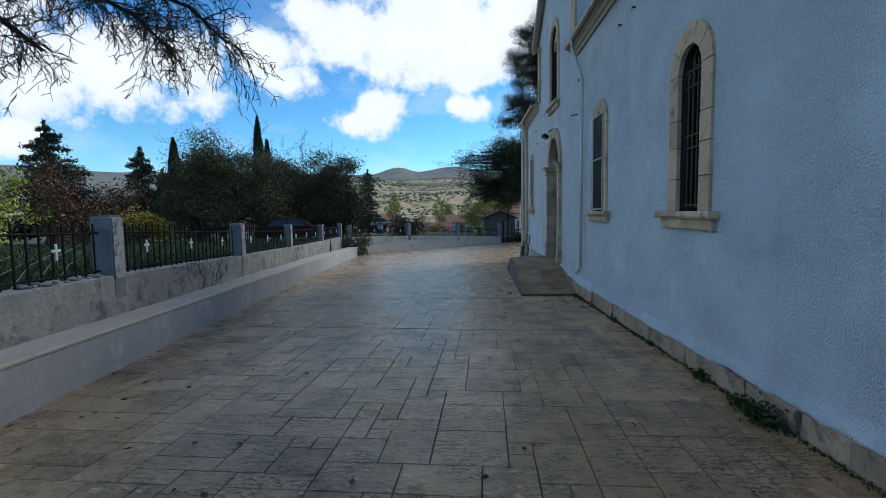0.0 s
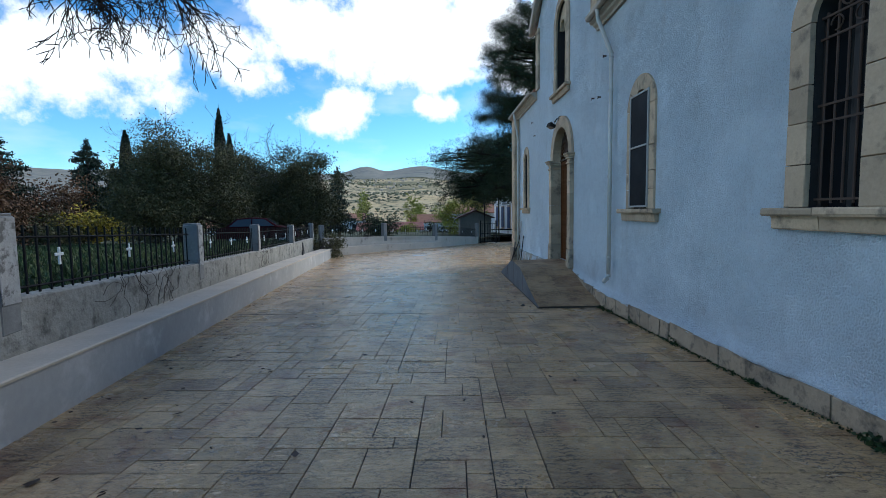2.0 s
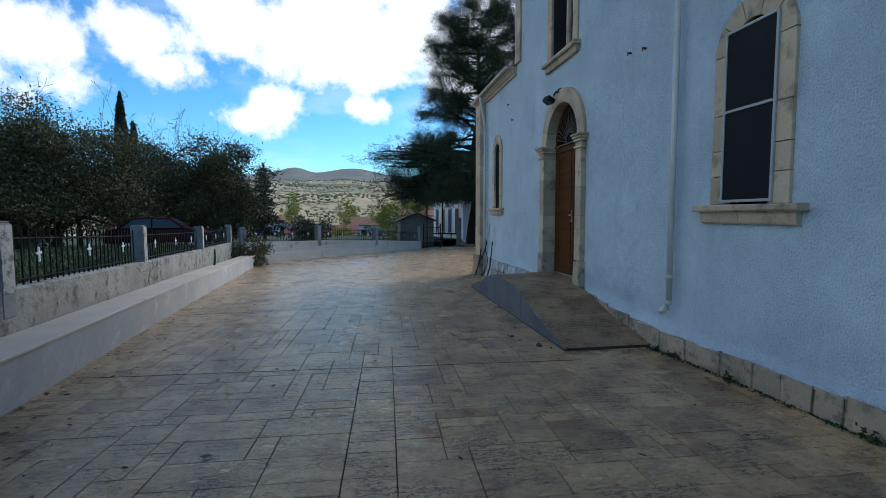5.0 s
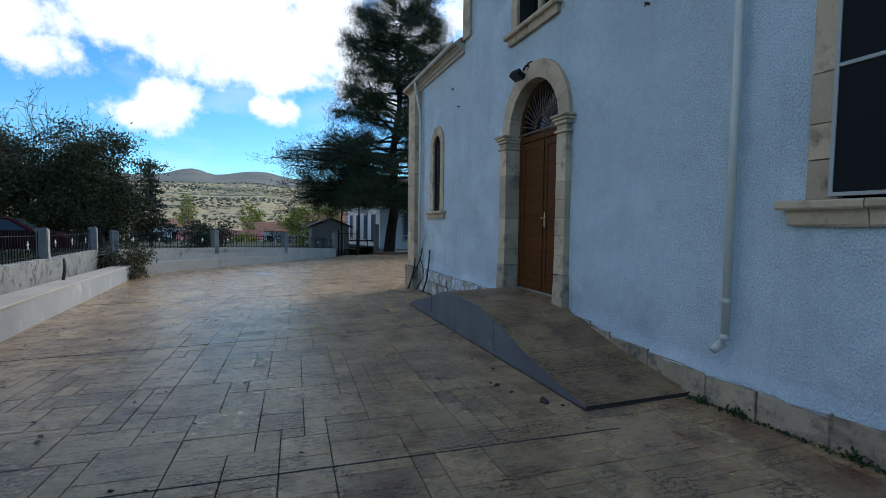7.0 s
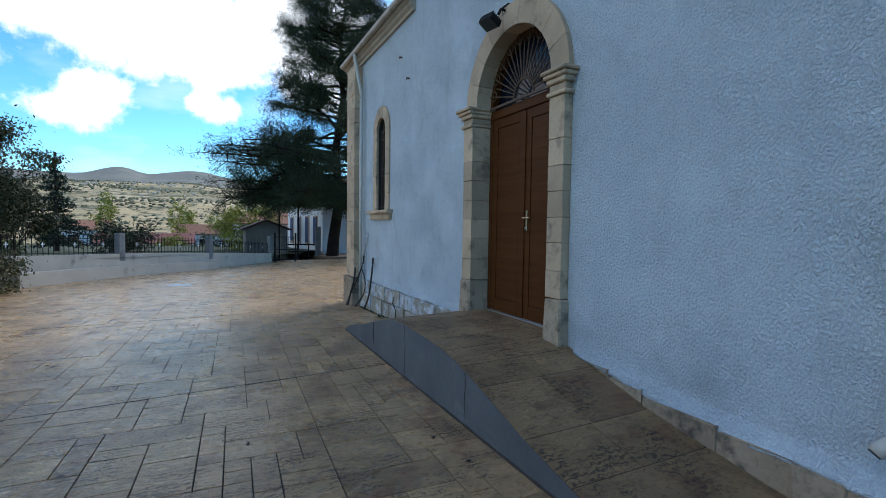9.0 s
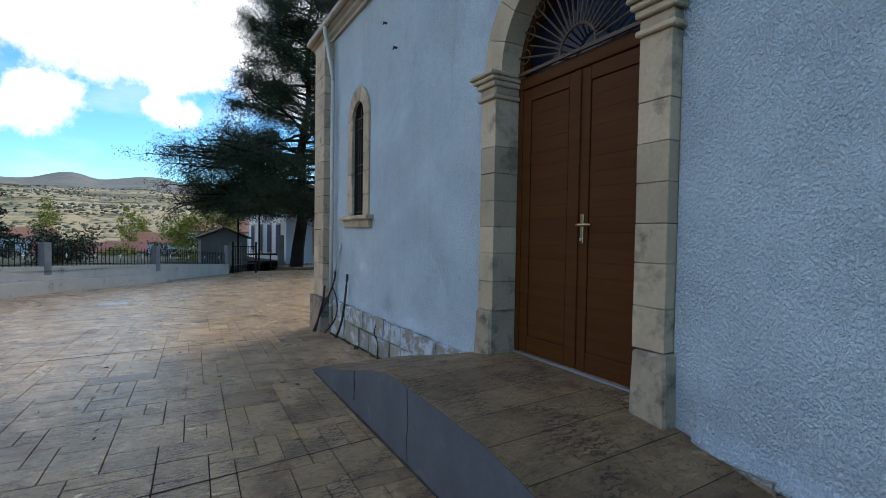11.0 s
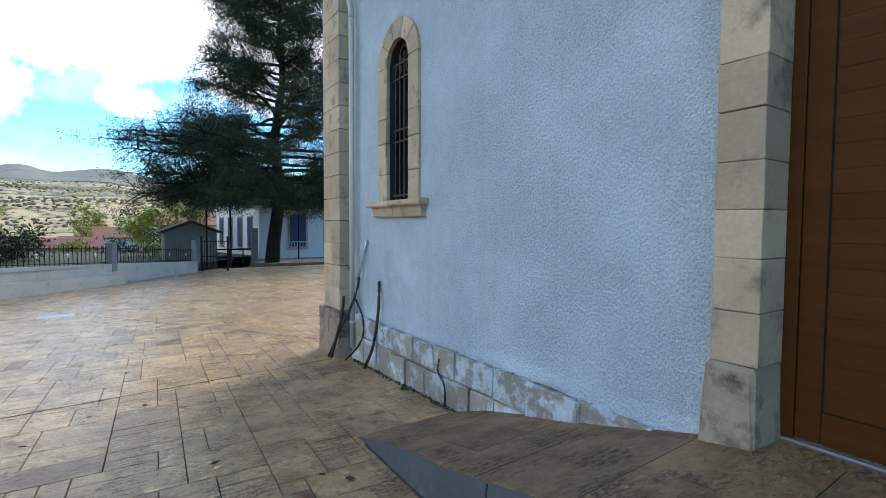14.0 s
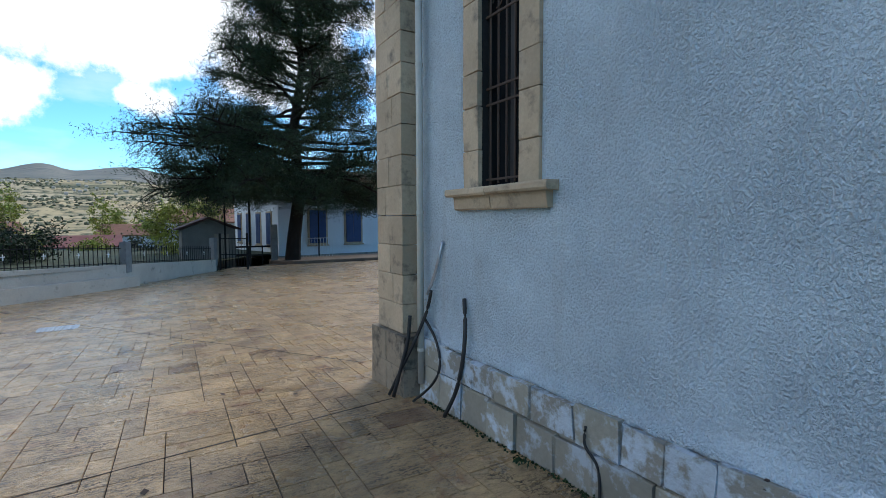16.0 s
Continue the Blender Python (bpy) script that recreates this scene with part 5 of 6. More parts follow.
# left field
conifer("fir_tree", on_field(-42.6, 40), 8.0, 8.6, M["fir"], "broad dark green fir tree behind the cemetery", 3, 30000, .19, 20)
conifer("fir_tree", on_field(-35.3, 42), 7.0, 5.6, M["fir"], "dark green fir tree with drooping branches", 4, 20000, .19)
conifer("fir_tree", on_field(-33.4, 44), 5.6, 3.6, M["fir"], "smaller dark fir tree between the cypresses", 8, 9000)
cypress(on_field(-32.3, 46), 8.4, 2.0, 5)
cypress(on_field(-24.0, 50), 11.6, 1.9, 6)
cypress(on_field(-23.1, 51), 9.6, 1.6, 9)
broad_tree("broadleaf_tree", on_field(-28.0, 28), 6.0, 5.6, M["olive"], "dense dark olive-brown tree with twiggy top", 11, 62000, .105, clear=.10)
broad_tree("broadleaf_tree", on_field(-30.0, 27), 4.6, 4.0, M["olive"], "dark olive-brown tree at the edge of the row", 41, 34000, .105, clear=.10)
broad_tree("broadleaf_tree", on_field(-23.6, 35), 6.2, 4.4, M["olive"], "dark olive tree between taller trees", 13, 36000, .12, clear=.12)
broad_tree("broadleaf_tree", on_field(-18.6, 34), 6.4, 5.0, M["olive"], "dense dark olive-brown tree above the parked car", 12, 46000, .12, clear=.12)
broad_tree("broadleaf_tree", on_field(-15.4, 33), 5.6, 4.4, M["olive"], "dense dark olive-brown tree at the end of the row", 42, 38000, .12, clear=.12)
broad_tree("bare_tree", on_field(-26.6, 29), 7.8, 4.6, None, "bare grey autumn tree with fine twigs", 14, bare=True, depth=5, trunk=.09)
broad_tree("bare_tree", on_field(-18.0, 33.5), 8.0, 4.4, None, "bare grey autumn tree with fine twigs", 15, bare=True, depth=5, trunk=.09)
broad_tree("bare_tree", on_field(-21.6, 36), 8.0, 3.4, None, "bare grey autumn tree with fine twigs", 25, bare=True, depth=5, trunk=.08)
broad_tree("bare_tree", on_field(-31.0, 44), 9.4, 4.0, None, "bare grey autumn tree with fine twigs", 16, bare=True, depth=5, trunk=.09)
broad_tree("yellow_shrub", on_field(-35.4, 34), 2.3, 3.2, M["yellow_leaf"], "bright yellow autumn shrub", 17, 2600, .17, .07, clear=.15)
broad_tree("russet_shrub", on_field(-38.8, 39), 4.4, 4.6, M["russet"], "reddish brown autumn shrub", 18, 6000, .19, .10, clear=.12)
broad_tree("russet_shrub", on_field(-43.0, 34), 4.9, 3.8, M["russet"], "reddish brown autumn shrub", 19, 5000, .19, .10, clear=.12)
broad_tree("green_shrub", on_field(-37.4, 33), 1.9, 2.6, M["olive"], "low dark green shrub in the grass", 20, 2500, .16, .06, clear=.1)
broad_tree("yellow_green_tree", on_field(-49.8, 27), 4.4, 5.0, M["yellowgreen"], "yellow-green leafy tree beyond the fence", 21, 7000, .18, .12, clear=.15)
broad_tree("green_shrub", on_field(-13.6, 37), 3.4, 2.6, M["olive"], "dark green shrub at the end of the tree row", 22, 3500, .18, .08, clear=.1)
conifer("fir_tree", (-13.2, 52, -.9), 7.4, 4.0, M["fir"], "small dark fir tree beyond the far wall", 7, 7000)
broad_tree("yellow_green_tree", (.2, 53, -1.3), 5.2, 5.0, M["yellowgreen"], "yellow-green leafy tree beyond the gate", 23, 8000, .2, .12, clear=.2)
broad_tree("dark_shrub", (-8.6, 47, -1.1), 2.6, 4.2, M["pine"], "dark flat-topped shrub behind the far fence", 24, 4500, .18, .08, clear=.3)
for k, (x, y, h) in enumerate(((-14.5, 78, 8.5), (-7.0, 82, 8.0), (-6.0, 88, 7.0), (-18, 70, 5), (-10.5, 66, 3.5))):
    broad_tree("poplar_tree", (x, y, -2.6), h, h * .28, M["yellowgreen"], "slender yellowing poplar in the valley", 30 + k, 2500, .22, .09, clear=.12)
for k in range(11):
    x, y = -34 + k * 4.4 + random.uniform(-1, 1), 62 + random.uniform(0, 14)
    broad_tree("green_shrub", (x, y, -2.2), random.uniform(1.8, 3.2), random.uniform(3, 5), M["olive" if k % 3 else "yellowgreen"], "green shrub in the valley", 50 + k, 1500, .24, .08, clear=.1)


def big_pine():
    """The old spreading pine: leaning trunk, long level limbs low down, a narrower ragged head, sky between the needle tufts."""
    rng = np.random.default_rng(77)
    at = (4.7, 40.5, ground(40.5) - .05)
    ob = empty("pine_tree", at, "large dark spreading pine with level limbs", "tree")
    bm = bmesh.new()
    spine = [(0, 0, -.3), (.15, 0, 1.5), (.5, 0, 4), (.3, .2, 7.5), (.8, .1, 11), (.6, 0, 14.5), (.9, 0, 18.0)]
    add_tube(bm, spine, [.46, .38, .33, .28, .2, .12, .03], 10)
    reach_at = [(3.0, 5.5), (4.2, 7.6), (5.5, 8.0), (7.6, 7.4), (9.3, 5.2), (11.0, 4.2), (13, 4.5), (15.5, 4.1), (17.2, 2.9), (18.6, 1.2)]
    tufts = []

    def limb(p, a, reach, rise, sag, r0, twigs):
        d = Vector((math.cos(a), math.sin(a), 0))
        side = Vector((-d.y, d.x, 0))
        bend, wave = rng.normal() * .14, rng.uniform(0, 6)
        pts = []
        for f in np.linspace(0, 1, 8):
            f = float(f)
            pts.append(p + d * reach * f + side * (reach * bend * f * f + .18 * math.sin(wave + f * 7)) + Vector((0, 0, reach * (rise * f - sag * f * f) + .16 * math.sin(wave * 2 + f * 8) * f)))
        add_tube(bm, pts, [r0 * (1 - .88 * f) + .012 for f in np.linspace(0, 1, 8)], 6, caps=False)
        for m in range(twigs):
            f = rng.uniform(.22, 1.0) ** .8
            i = min(6, int(f * 7))
            q = pts[i].lerp(pts[i + 1], min(1, f * 7 - i))
            w = (d * rng.uniform(.1, .9) + side * rng.normal() * .9 + Vector((0, 0, rng.uniform(-.75, .95)))).normalized()
            e = q + w * rng.uniform(.5, 1.5) * (.6 + .06 * reach)
            mid = q.lerp(e, .5) + Vector((0, 0, .1))
            add_tube(bm, [q, mid, e], [.032, .020, .007], 4, caps=False)
            for g in (.55, .8, 1.0):
                if rng.random() < .85:
                    tufts.append(tuple(q.lerp(e, g) + Vector(rng.normal(size=3)) * .16))

    for k in range(90):
        z = 3.5 + 14.6 * (k / 89) ** 1.0
        i = max(j for j in range(len(spine) - 1) if spine[j][2] <= min(z, 17.9))
        a0, b0 = Vector(spine[i]), Vector(spine[i + 1])
        p = a0.lerp(b0, min(1, (z - a0.z) / (b0.z - a0.z)))
        reach = interp(reach_at, z) * rng.uniform(.6, 1.0)
        limb(p, k * 2.39996 + rng.normal() * .25, reach, rng.uniform(.0, .12) if z < 8 else rng.uniform(.05, .45), rng.uniform(.02, .10), .13 * (1.15 - z / 21), int(15 + reach * 2.4))
    # dense low skirt over the yard, and thinner limbs above it with sky showing through
    for k in range(16):
        limb(Vector((.4, 0, rng.uniform(4.0, 5.4))), math.pi * (.70 + .62 * ((k * .618) % 1)), rng.uniform(5.0, 8.3), rng.uniform(.02, .10), rng.uniform(.05, .13), .15, 17)
    for k in range(9):
        limb(Vector((.4, 0, rng.uniform(6.0, 7.6))), math.pi * (.72 + .55 * ((k * .618) % 1)), rng.uniform(6.0, 8.2), rng.uniform(.06, .18), rng.uniform(.02, .10), .15, 11)
    for k in range(12):
        limb(Vector((.4, 0, rng.uniform(3.9, 5.2))), math.pi * (1.25 + .75 * ((k * .618) % 1)), rng.uniform(3.6, 6.2), rng.uniform(.0, .08), rng.uniform(.12, .26), .12, 18)
    part("trunk", bm, M["twig"], ob, "leaning dark trunk and limbs")
    T = np.array(tufts)
    T = T[T[:, 2] > 2.7]
    leaf_mesh("crown", crown_clumps(rng, T, .62, max(8, 500000 // len(T))), .15, M["pine"], ob, thin=.17)


big_pine()


def overhanging_tree():
    """A bare tree whose drooping twigs hang over the fence."""
    rng = np.random.default_rng(5)
    at = (-12.0, 6.0, field_z(-12, 6) - .1)
    ob = empty("bare_tree", at, "bare tree with fine drooping twigs over the fence", "tree")
    o = Vector(at)
    bm = bmesh.new()
    add_tube(bm, [(0, 0, -.2), (.1, 0, 1.2), (.5, .2, 2.6)], [.26, .2, .17], 9)
    limbs = [[(.5, .2, 2.6), Vector((-9.9, 6.9, 5.5)) - o, Vector((-8.7, 7.4, 5.55)) - o, Vector((-7.7, 7.8, 5.0)) - o, Vector((-7.25, 8.0, 4.45)) - o],
             [(.5, .2, 2.6), Vector((-9.9, 7.4, 5.9)) - o, Vector((-8.3, 8.2, 5.85)) - o, Vector((-7.2, 8.5, 5.45)) - o, Vector((-6.55, 8.5, 4.8)) - o],
             [(.5, .2, 2.6), Vector((-10.2, 6.6, 4.9)) - o, Vector((-9.4, 7.0, 4.75)) - o, Vector((-8.9, 7.2, 4.3)) - o]]
    for li, L in enumerate(limbs):
        L = [Vector(p) for p in L]
        add_tube(bm, L, [.10, .07, .05, .032, .018][:len(L)], 7)
        for i in range(1, len(L) - 1):
            a, b = L[i], L[i + 1]
            for k in range(24 if li < 2 else 15):
                p = a.lerp(b, rng.random())
                d = Vector((rng.uniform(-.3, .9), rng.uniform(-.7, .7), rng.uniform(-.9, .35))).normalized()
                grow(bm, p, d, rng.uniform(.26, .5), .013, 4, rng, [], .09, .55, 4, 2, .0065)
    part("limb", bm, M["twig"], ob, "dark limbs with fine twigs")


overhanging_tree()

# creeper spilling over the wall corner
rng = np.random.default_rng(8)
ob = empty("creeper", (-8.05, 23.0, ground(23)), "dark straggling bush spilling over the wall corner", "bush")
bm = bmesh.new()
tips = []
for k in range(16):
    d = Vector((rng.uniform(-.2, 1), rng.uniform(-.7, .7), rng.uniform(.1, 1))).normalized()
    grow(bm, Vector((rng.uniform(-.3, .3), rng.uniform(-.8, .8), .35)), d, .45, .02, 2, rng, tips, .16, .6, 4)
part("stems", bm, M["bark"], ob)
T = np.array(tips)
T[:, 2] = np.maximum(T[:, 2], .05)
leaf_mesh("leaves", crown_clumps(rng, T, .3, 16), .10, M["olive"], ob)


def weed(x, y, n, size, seed):
    rng = np.random.default_rng(seed)
    ob = empty("weed", (x, y, ground(y)), "green weed tuft at the foot of the plinth", "plant", "weeds")
    p = rng.normal(size=(n, 3)) * np.array([size * .35, size * .6, size * .3])
    p[:, 2] = np.abs(p[:, 2]) + .01
    p[:, 0] = np.minimum(p[:, 0], .08)
    leaf_mesh("leaves", p, .038, M["weed"], ob, thin=.5, up=.6)


for k, (x, y, n, s) in enumerate(((-.16, 3.0, 420, .17), (-.14, 3.28, 130, .10), (-.12, 3.93, 110, .10), (-.11, 5.1, 40, .06), (-.11, 6.4, 50, .08), (-.11, 7.6, 40, .07), (-.12, 8.4, 60, .08), (-.14, 8.7, 60, .08), (-.12, 10.66, 60, .07), (-.16, 15.3, 30, .06))):
    weed(x, y, n, s, 60 + k)
# moss line along the wall foot
rng = np.random.default_rng(9)
moss = [(-.075 - abs(rng.normal()) * .025, y, ground(y) + abs(rng.normal()) * .008) for y in rng.uniform(2, 16.7, 2600) if not 8.8 < y < 14.3]
ob = leaf_mesh("moss", moss, .022, M["weed"], None, thin=.8)
tagged(ob, "thin dark moss along the foot of the wall", "moss", kind="stuff")
# grass in the field: dense near the fence
rng = np.random.default_rng(10)
pts = []
for _ in range(52000):
    y = rng.uniform(-2, 30)
    u = rng.exponential(6) + .15
    x = line_x(FENCE, min(y, 22.6)) - .2 - u
    if y < 23.5:
        pts.append((x, y, field_z(x, y) + .05))
ob = leaf_mesh("grass", pts, .20, M["grass"], None, thin=.22, up=2.0)
tagged(ob, "rough green grass behind the iron fence", "grass", kind="stuff")
# fallen leaves
rng = np.random.default_rng(12)
pts = []
for _ in range(440):
    y = rng.uniform(1, 20)
    x = line_x(LOW, y) + .05 + rng.exponential(.7) if rng.random() < .7 else rng.uniform(-5.5, -.2)
    if x < -.15 and not (x > -1.1 and 8.8 < y < 14.7):
        pts.append((x, y, ground(y) + .012))
ob = leaf_mesh("fallen_leaves", pts, .06, M["dead_leaf"], None, thin=.7, up=0, flat=.2)
tagged(ob, "dry brown leaves scattered on the paving", "leaves", kind="stuff")
rng = random.Random(3)
for k, (x, y, q) in enumerate(((-1.32, 9.12, 1.5), (-1.46, 9.42, .7), (-1.22, 9.0, .6), (-1.50, 9.62, .9), (-1.52, 9.70, .6), (-1.36, 10.5, .5), (-1.30, 10.1, .5))):
    bm = bmesh.new()
    bmesh.ops.create_icosphere(bm, subdivisions=2, radius=.030 * q)
    for v in bm.verts:
        v.co = Vector((v.co.x * 1.2, v.co.y * .8, max(0, v.co.z * .7))) * (1 + .5 * noise.noise(v.co * 40 + Vector((k, 0, 0)))) + Vector((0, 0, .001))
    ob = mesh_object("clod", bm, M["joint"])
    ob.matrix_world = pose(x, y, ground(y), 0, 0, rng.uniform(0, 360))
    tagged(ob, "dark clod of dirt beside the ramp", "debris", "clods")
# rubble and dry stems lying on the old wall
for k in range(26):
    y = 3.55 + 1.1 * rng.random() ** .8
    x = line_x(FENCE, y) - rng.uniform(.02, .18)
    q = rng.uniform(.018, .042)
    bm = bmesh.new()
    bmesh.ops.create_icosphere(bm, subdivisions=1, radius=q)
    for v in bm.verts:
        v.co = Vector((v.co.x * 1.3, v.co.y, v.co.z * .6)) * rng.uniform(.75, 1.2)
    ob = mesh_object("rubble_stone", bm, M["concrete"])
    ob.matrix_world = pose(x, y, interp(FTOP, y) + q * .45, 0, 0, rng.uniform(0, 360))
    tagged(ob, "small broken stone lying on the old wall", "stone", "rubble on the wall")
for k in range(7):
    y, q = 2.6 + k * .27, rng.uniform(.5, .9)
    x = line_x(FENCE, y) - .35
    z = field_z(x, y)
    bm = tube([(x, y, z), (x + .03, y + q * .35, z + q * .38), (x + .06, y + q * .8, z + q * .55)], [.005, .004, .0015], 5)
    tagged(mesh_object("dry_grass", bm, M["dry"]), "pale dry grass stem bent against the railing", "plant", "dry stems")

# dry creeper stems on the old wall
rng = np.random.default_rng(31)
for yc in (7.6, 6.6, 13.4):
    zc = interp(FTOP, yc)
    ob = empty("dry_creeper", (line_x(FENCE, yc) + .02, yc, zc), "bare brown creeper stems clinging to the old wall", "creeper", "dry creepers")
    for k in range(9):
        bm = bmesh.new()
        y, z, x = rng.normal() * .25, rng.uniform(-.05, .05), .015
        pts = [(x, y, z)]
        a = rng.uniform(-2.6, -.5)
        for m in range(7):
            a += rng.normal() * .5
            y += math.cos(a) * .10
            z = max(-.42, min(.04, z + math.sin(a) * .08))
            pts.append((.015 + rng.uniform(0, .035) - .14 * y, y, z))
        add_tube(bm, pts, .003, 4)
        part("stem", bm, M["bark"], ob)

# scrub and groves on the far slopes
rng = np.random.default_rng(14)
V, F = [], []
ICO = [(0, 0, 1), (.9, 0, .35), (.28, .85, .3), (-.73, .53, .4), (-.7, -.5, .3), (.3, -.85, .35), (.7, .5, -.4), (-.3, .85, -.4), (-.9, 0, -.4), (-.25, -.85, -.4), (.75, -.5, -.4)]
TRI = [(0, 1, 2), (0, 2, 3), (0, 3, 4), (0, 4, 5), (0, 5, 1), (1, 6, 2), (2, 7, 3), (3, 8, 4), (4, 9, 5), (5, 10, 1), (2, 6, 7), (3, 7, 8), (4, 8, 9), (5, 9, 10), (1, 10, 6)]
for _ in range(9500):
    r, az = 330 + 1150 * rng.random() ** .9, rng.uniform(-46, 12)
    x, y = r * math.sin(radians(az)), 10 + r * math.cos(radians(az))
    if noise.noise((x * .008, y * .008, 5)) < rng.uniform(-.2, .5):
        continue
    size = rng.uniform(.6, 1.6) * (1 + r / 1500)
    z = terrain(r, az) + size * .3
    k = len(V)
    V += [(x + a * size * rng.uniform(.8, 1.3), y + b * size * rng.uniform(.8, 1.3), z + c * size * rng.uniform(.6, 1.0)) for a, b, c in ICO]
    F += [(k + a, k + b, k + c) for a, b, c in TRI]
me = bpy.data.meshes.new("scrub")
me.from_pydata(V, [], F)
me.materials.append(M["scrub"])
tagged(new("scrub", me), "olive trees and scrub dotted over the far slopes", "scrub", kind="stuff")

# scattered villages on the slopes
V, F = [], []
rng = np.random.default_rng(15)
for _ in range(46):
    cx = rng.choice([-15.5, -10.5, -6.0, -3.5])
    az, r = cx + rng.normal() * 1.6, rng.uniform(780, 1250)
    x, y = r * math.sin(radians(az)), 10 + r * math.cos(radians(az))
    z, w, d, h = terrain(r, az) - 1, rng.uniform(3, 6), rng.uniform(3, 5), rng.uniform(2, 3.4)
    k = len(V)
    V += [(x + a * w / 2, y + b * d / 2, z + c * h) for c in (0, 1) for a, b in ((-1, -1), (1, -1), (1, 1), (-1, 1))] + [(x - w / 2, y, z + h + 1.6), (x + w / 2, y, z + h + 1.6)]
    F += [tuple(k + i for i in f) for f in ((0, 1, 5, 4), (1, 2, 6, 5), (2, 3, 7, 6), (3, 0, 4, 7), (4, 5, 9, 8), (6, 7, 8, 9), (5, 6, 9), (7, 4, 8))]
me = bpy.data.meshes.new("village")
me.from_pydata(V, [], F)
me.materials.append(M["coping"])
tagged(new("village", me), "tiny pale village houses on the far slopes", "village", kind="stuff")

# drain grate
ob = empty("drain_grate", (-3.62, 23.7, ground(23.7)), "galvanised square drain grate in the paving", "drain")
part("frame", box((-.30, -.26, -.05), (.30, .26, .004), .004), M["zinc"], ob)
for k in range(9):
    part("slat", box((-.26 + k * .06, -.22, .005), (-.225 + k * .06, .22, .016)), M["zinc"], ob)
stick = mesh_object("stick", tube([(0, 0, 0), (.02, .02, .2), (.0, .06, .42)], [.03, .028, .02], 7), M["rubber"])
stick.matrix_world = pose(-7.28, 17.1, ground(17.1) + .425)
tagged(stick, "short black stick standing on the low wall", "stick")


# ---- parked car ----
def car():
    x, y = polar(-20.6, 25.5)
    ob = empty("car", (x, y, field_z(x, y) - .02), "dark red parked hatchback beyond the fence", "car")
    ob.rotation_euler[2] = radians(12)
    ob.scale = (.84, .84, .84)
    prof = [(-2.05, .32), (-2.1, .62), (-1.98, .88), (-1.62, .95), (-1.05, 1.40), (-.35, 1.46), (.45, 1.40), (1.05, .98), (1.75, .86), (2.08, .66), (2.1, .34)]
    bm = bmesh.new()
    rings = []
    for yy, inset in ((-.84, .05), (-.78, 0), (.78, 0), (.84, .05)):
        rings.append([bm.verts.new((px * (1 - inset * .3), yy * (.82 if pz > 1.0 else 1), pz - (inset if pz > .9 else 0))) for px, pz in prof])
    for p, q in zip(rings, rings[1:]):
        for k in range(len(prof)):
            bm.faces.new((p[k], p[(k + 1) % len(prof)], q[(k + 1) % len(prof)], q[k]))
    bm.faces.new(rings[0])
    bm.faces.new(rings[-1][::-1])
    bmesh.ops.recalc_face_normals(bm, faces=bm.faces)
    part("body", bm, M["car"], ob, "dark red paint")
    for s in (-1, 1):
        for a, b, c, d in (((-1.0, 1.34), (-.3, 1.40), (-.3, .98), (-1.42, .98)), ((-.24, 1.40), (.4, 1.34), (.9, .98), (-.24, .98))):
            bm = bmesh.new()
            vs = [bm.verts.new((px, s * (.70 if pz > 1.2 else .845), pz)) for px, pz in (a, b, c, d)]
            vs2 = [bm.verts.new((v.co.x, v.co.y + s * .012, v.co.z)) for v in vs]
            bm.faces.new(vs)
            bm.faces.new(vs2[::-1])
            for k in range(4):
                bm.faces.new((vs[k], vs[(k + 1) % 4], vs2[(k + 1) % 4], vs2[k]))
            part("side_window", bm, M["car_glass"], ob)
    for sx in (-1.28, 1.28):
        for sy in (-.74, .74):
            t = part("wheel", tube([(sx, sy - .09, .30), (sx, sy + .09, .30)], .30, 18), M["tyre"], ob)
            part("rim", tube([(sx, sy - .095, .30), (sx, sy + .095, .30)], .18, 12), M["steel"], t)
    for sy in (-.6, .6):
        part("tail_lamp", box((-2.10, sy - .15, .66), (-2.0, sy + .15, .82), .01), M["roof_red"], ob)
        part("headlight", box((1.98, sy - .16, .62), (2.09, sy + .16, .74), .01), M["car_glass"], ob)
    part("windscreen", prism([(.48, 1.385), (1.04, 1.0), (1.06, 1.005), (.50, 1.395)], "y", -.60, .60), M["car_glass"], ob)
    part("rear_window", prism([(-1.06, 1.40), (-1.58, .98), (-1.60, .99), (-1.08, 1.41)], "y", -.60, .60), M["car_glass"], ob)


car()


# ---- gate, shed, house and far roofs ----
def metal_gate():
    ob = empty("metal_gate", (.9, 37.9, ground(38)), "open black iron yard gate on its post", "gate")
    z = ground(38)
    for px, py in ((.62, 37.4), (1.75, 37.0)):
        part("gate_post", local(ob, tube([(px, py, z - .2), (px, py, z + 1.75)], .05, 8)), M["iron"], ob)
    for h in (.15, .75, 1.5):
        part("rail", local(ob, tube([(.62, 37.4, z + h), (1.75, 37.0, z + h)], .022, 6)), M["iron"], ob)
    for k in range(1, 9):
        f = k / 9
        part("bar", local(ob, tube([(.62 + 1.13 * f, 37.4 - .4 * f, z + .15), (.62 + 1.13 * f, 37.4 - .4 * f, z + 1.5)], .012, 5)), M["iron"], ob)


metal_gate()


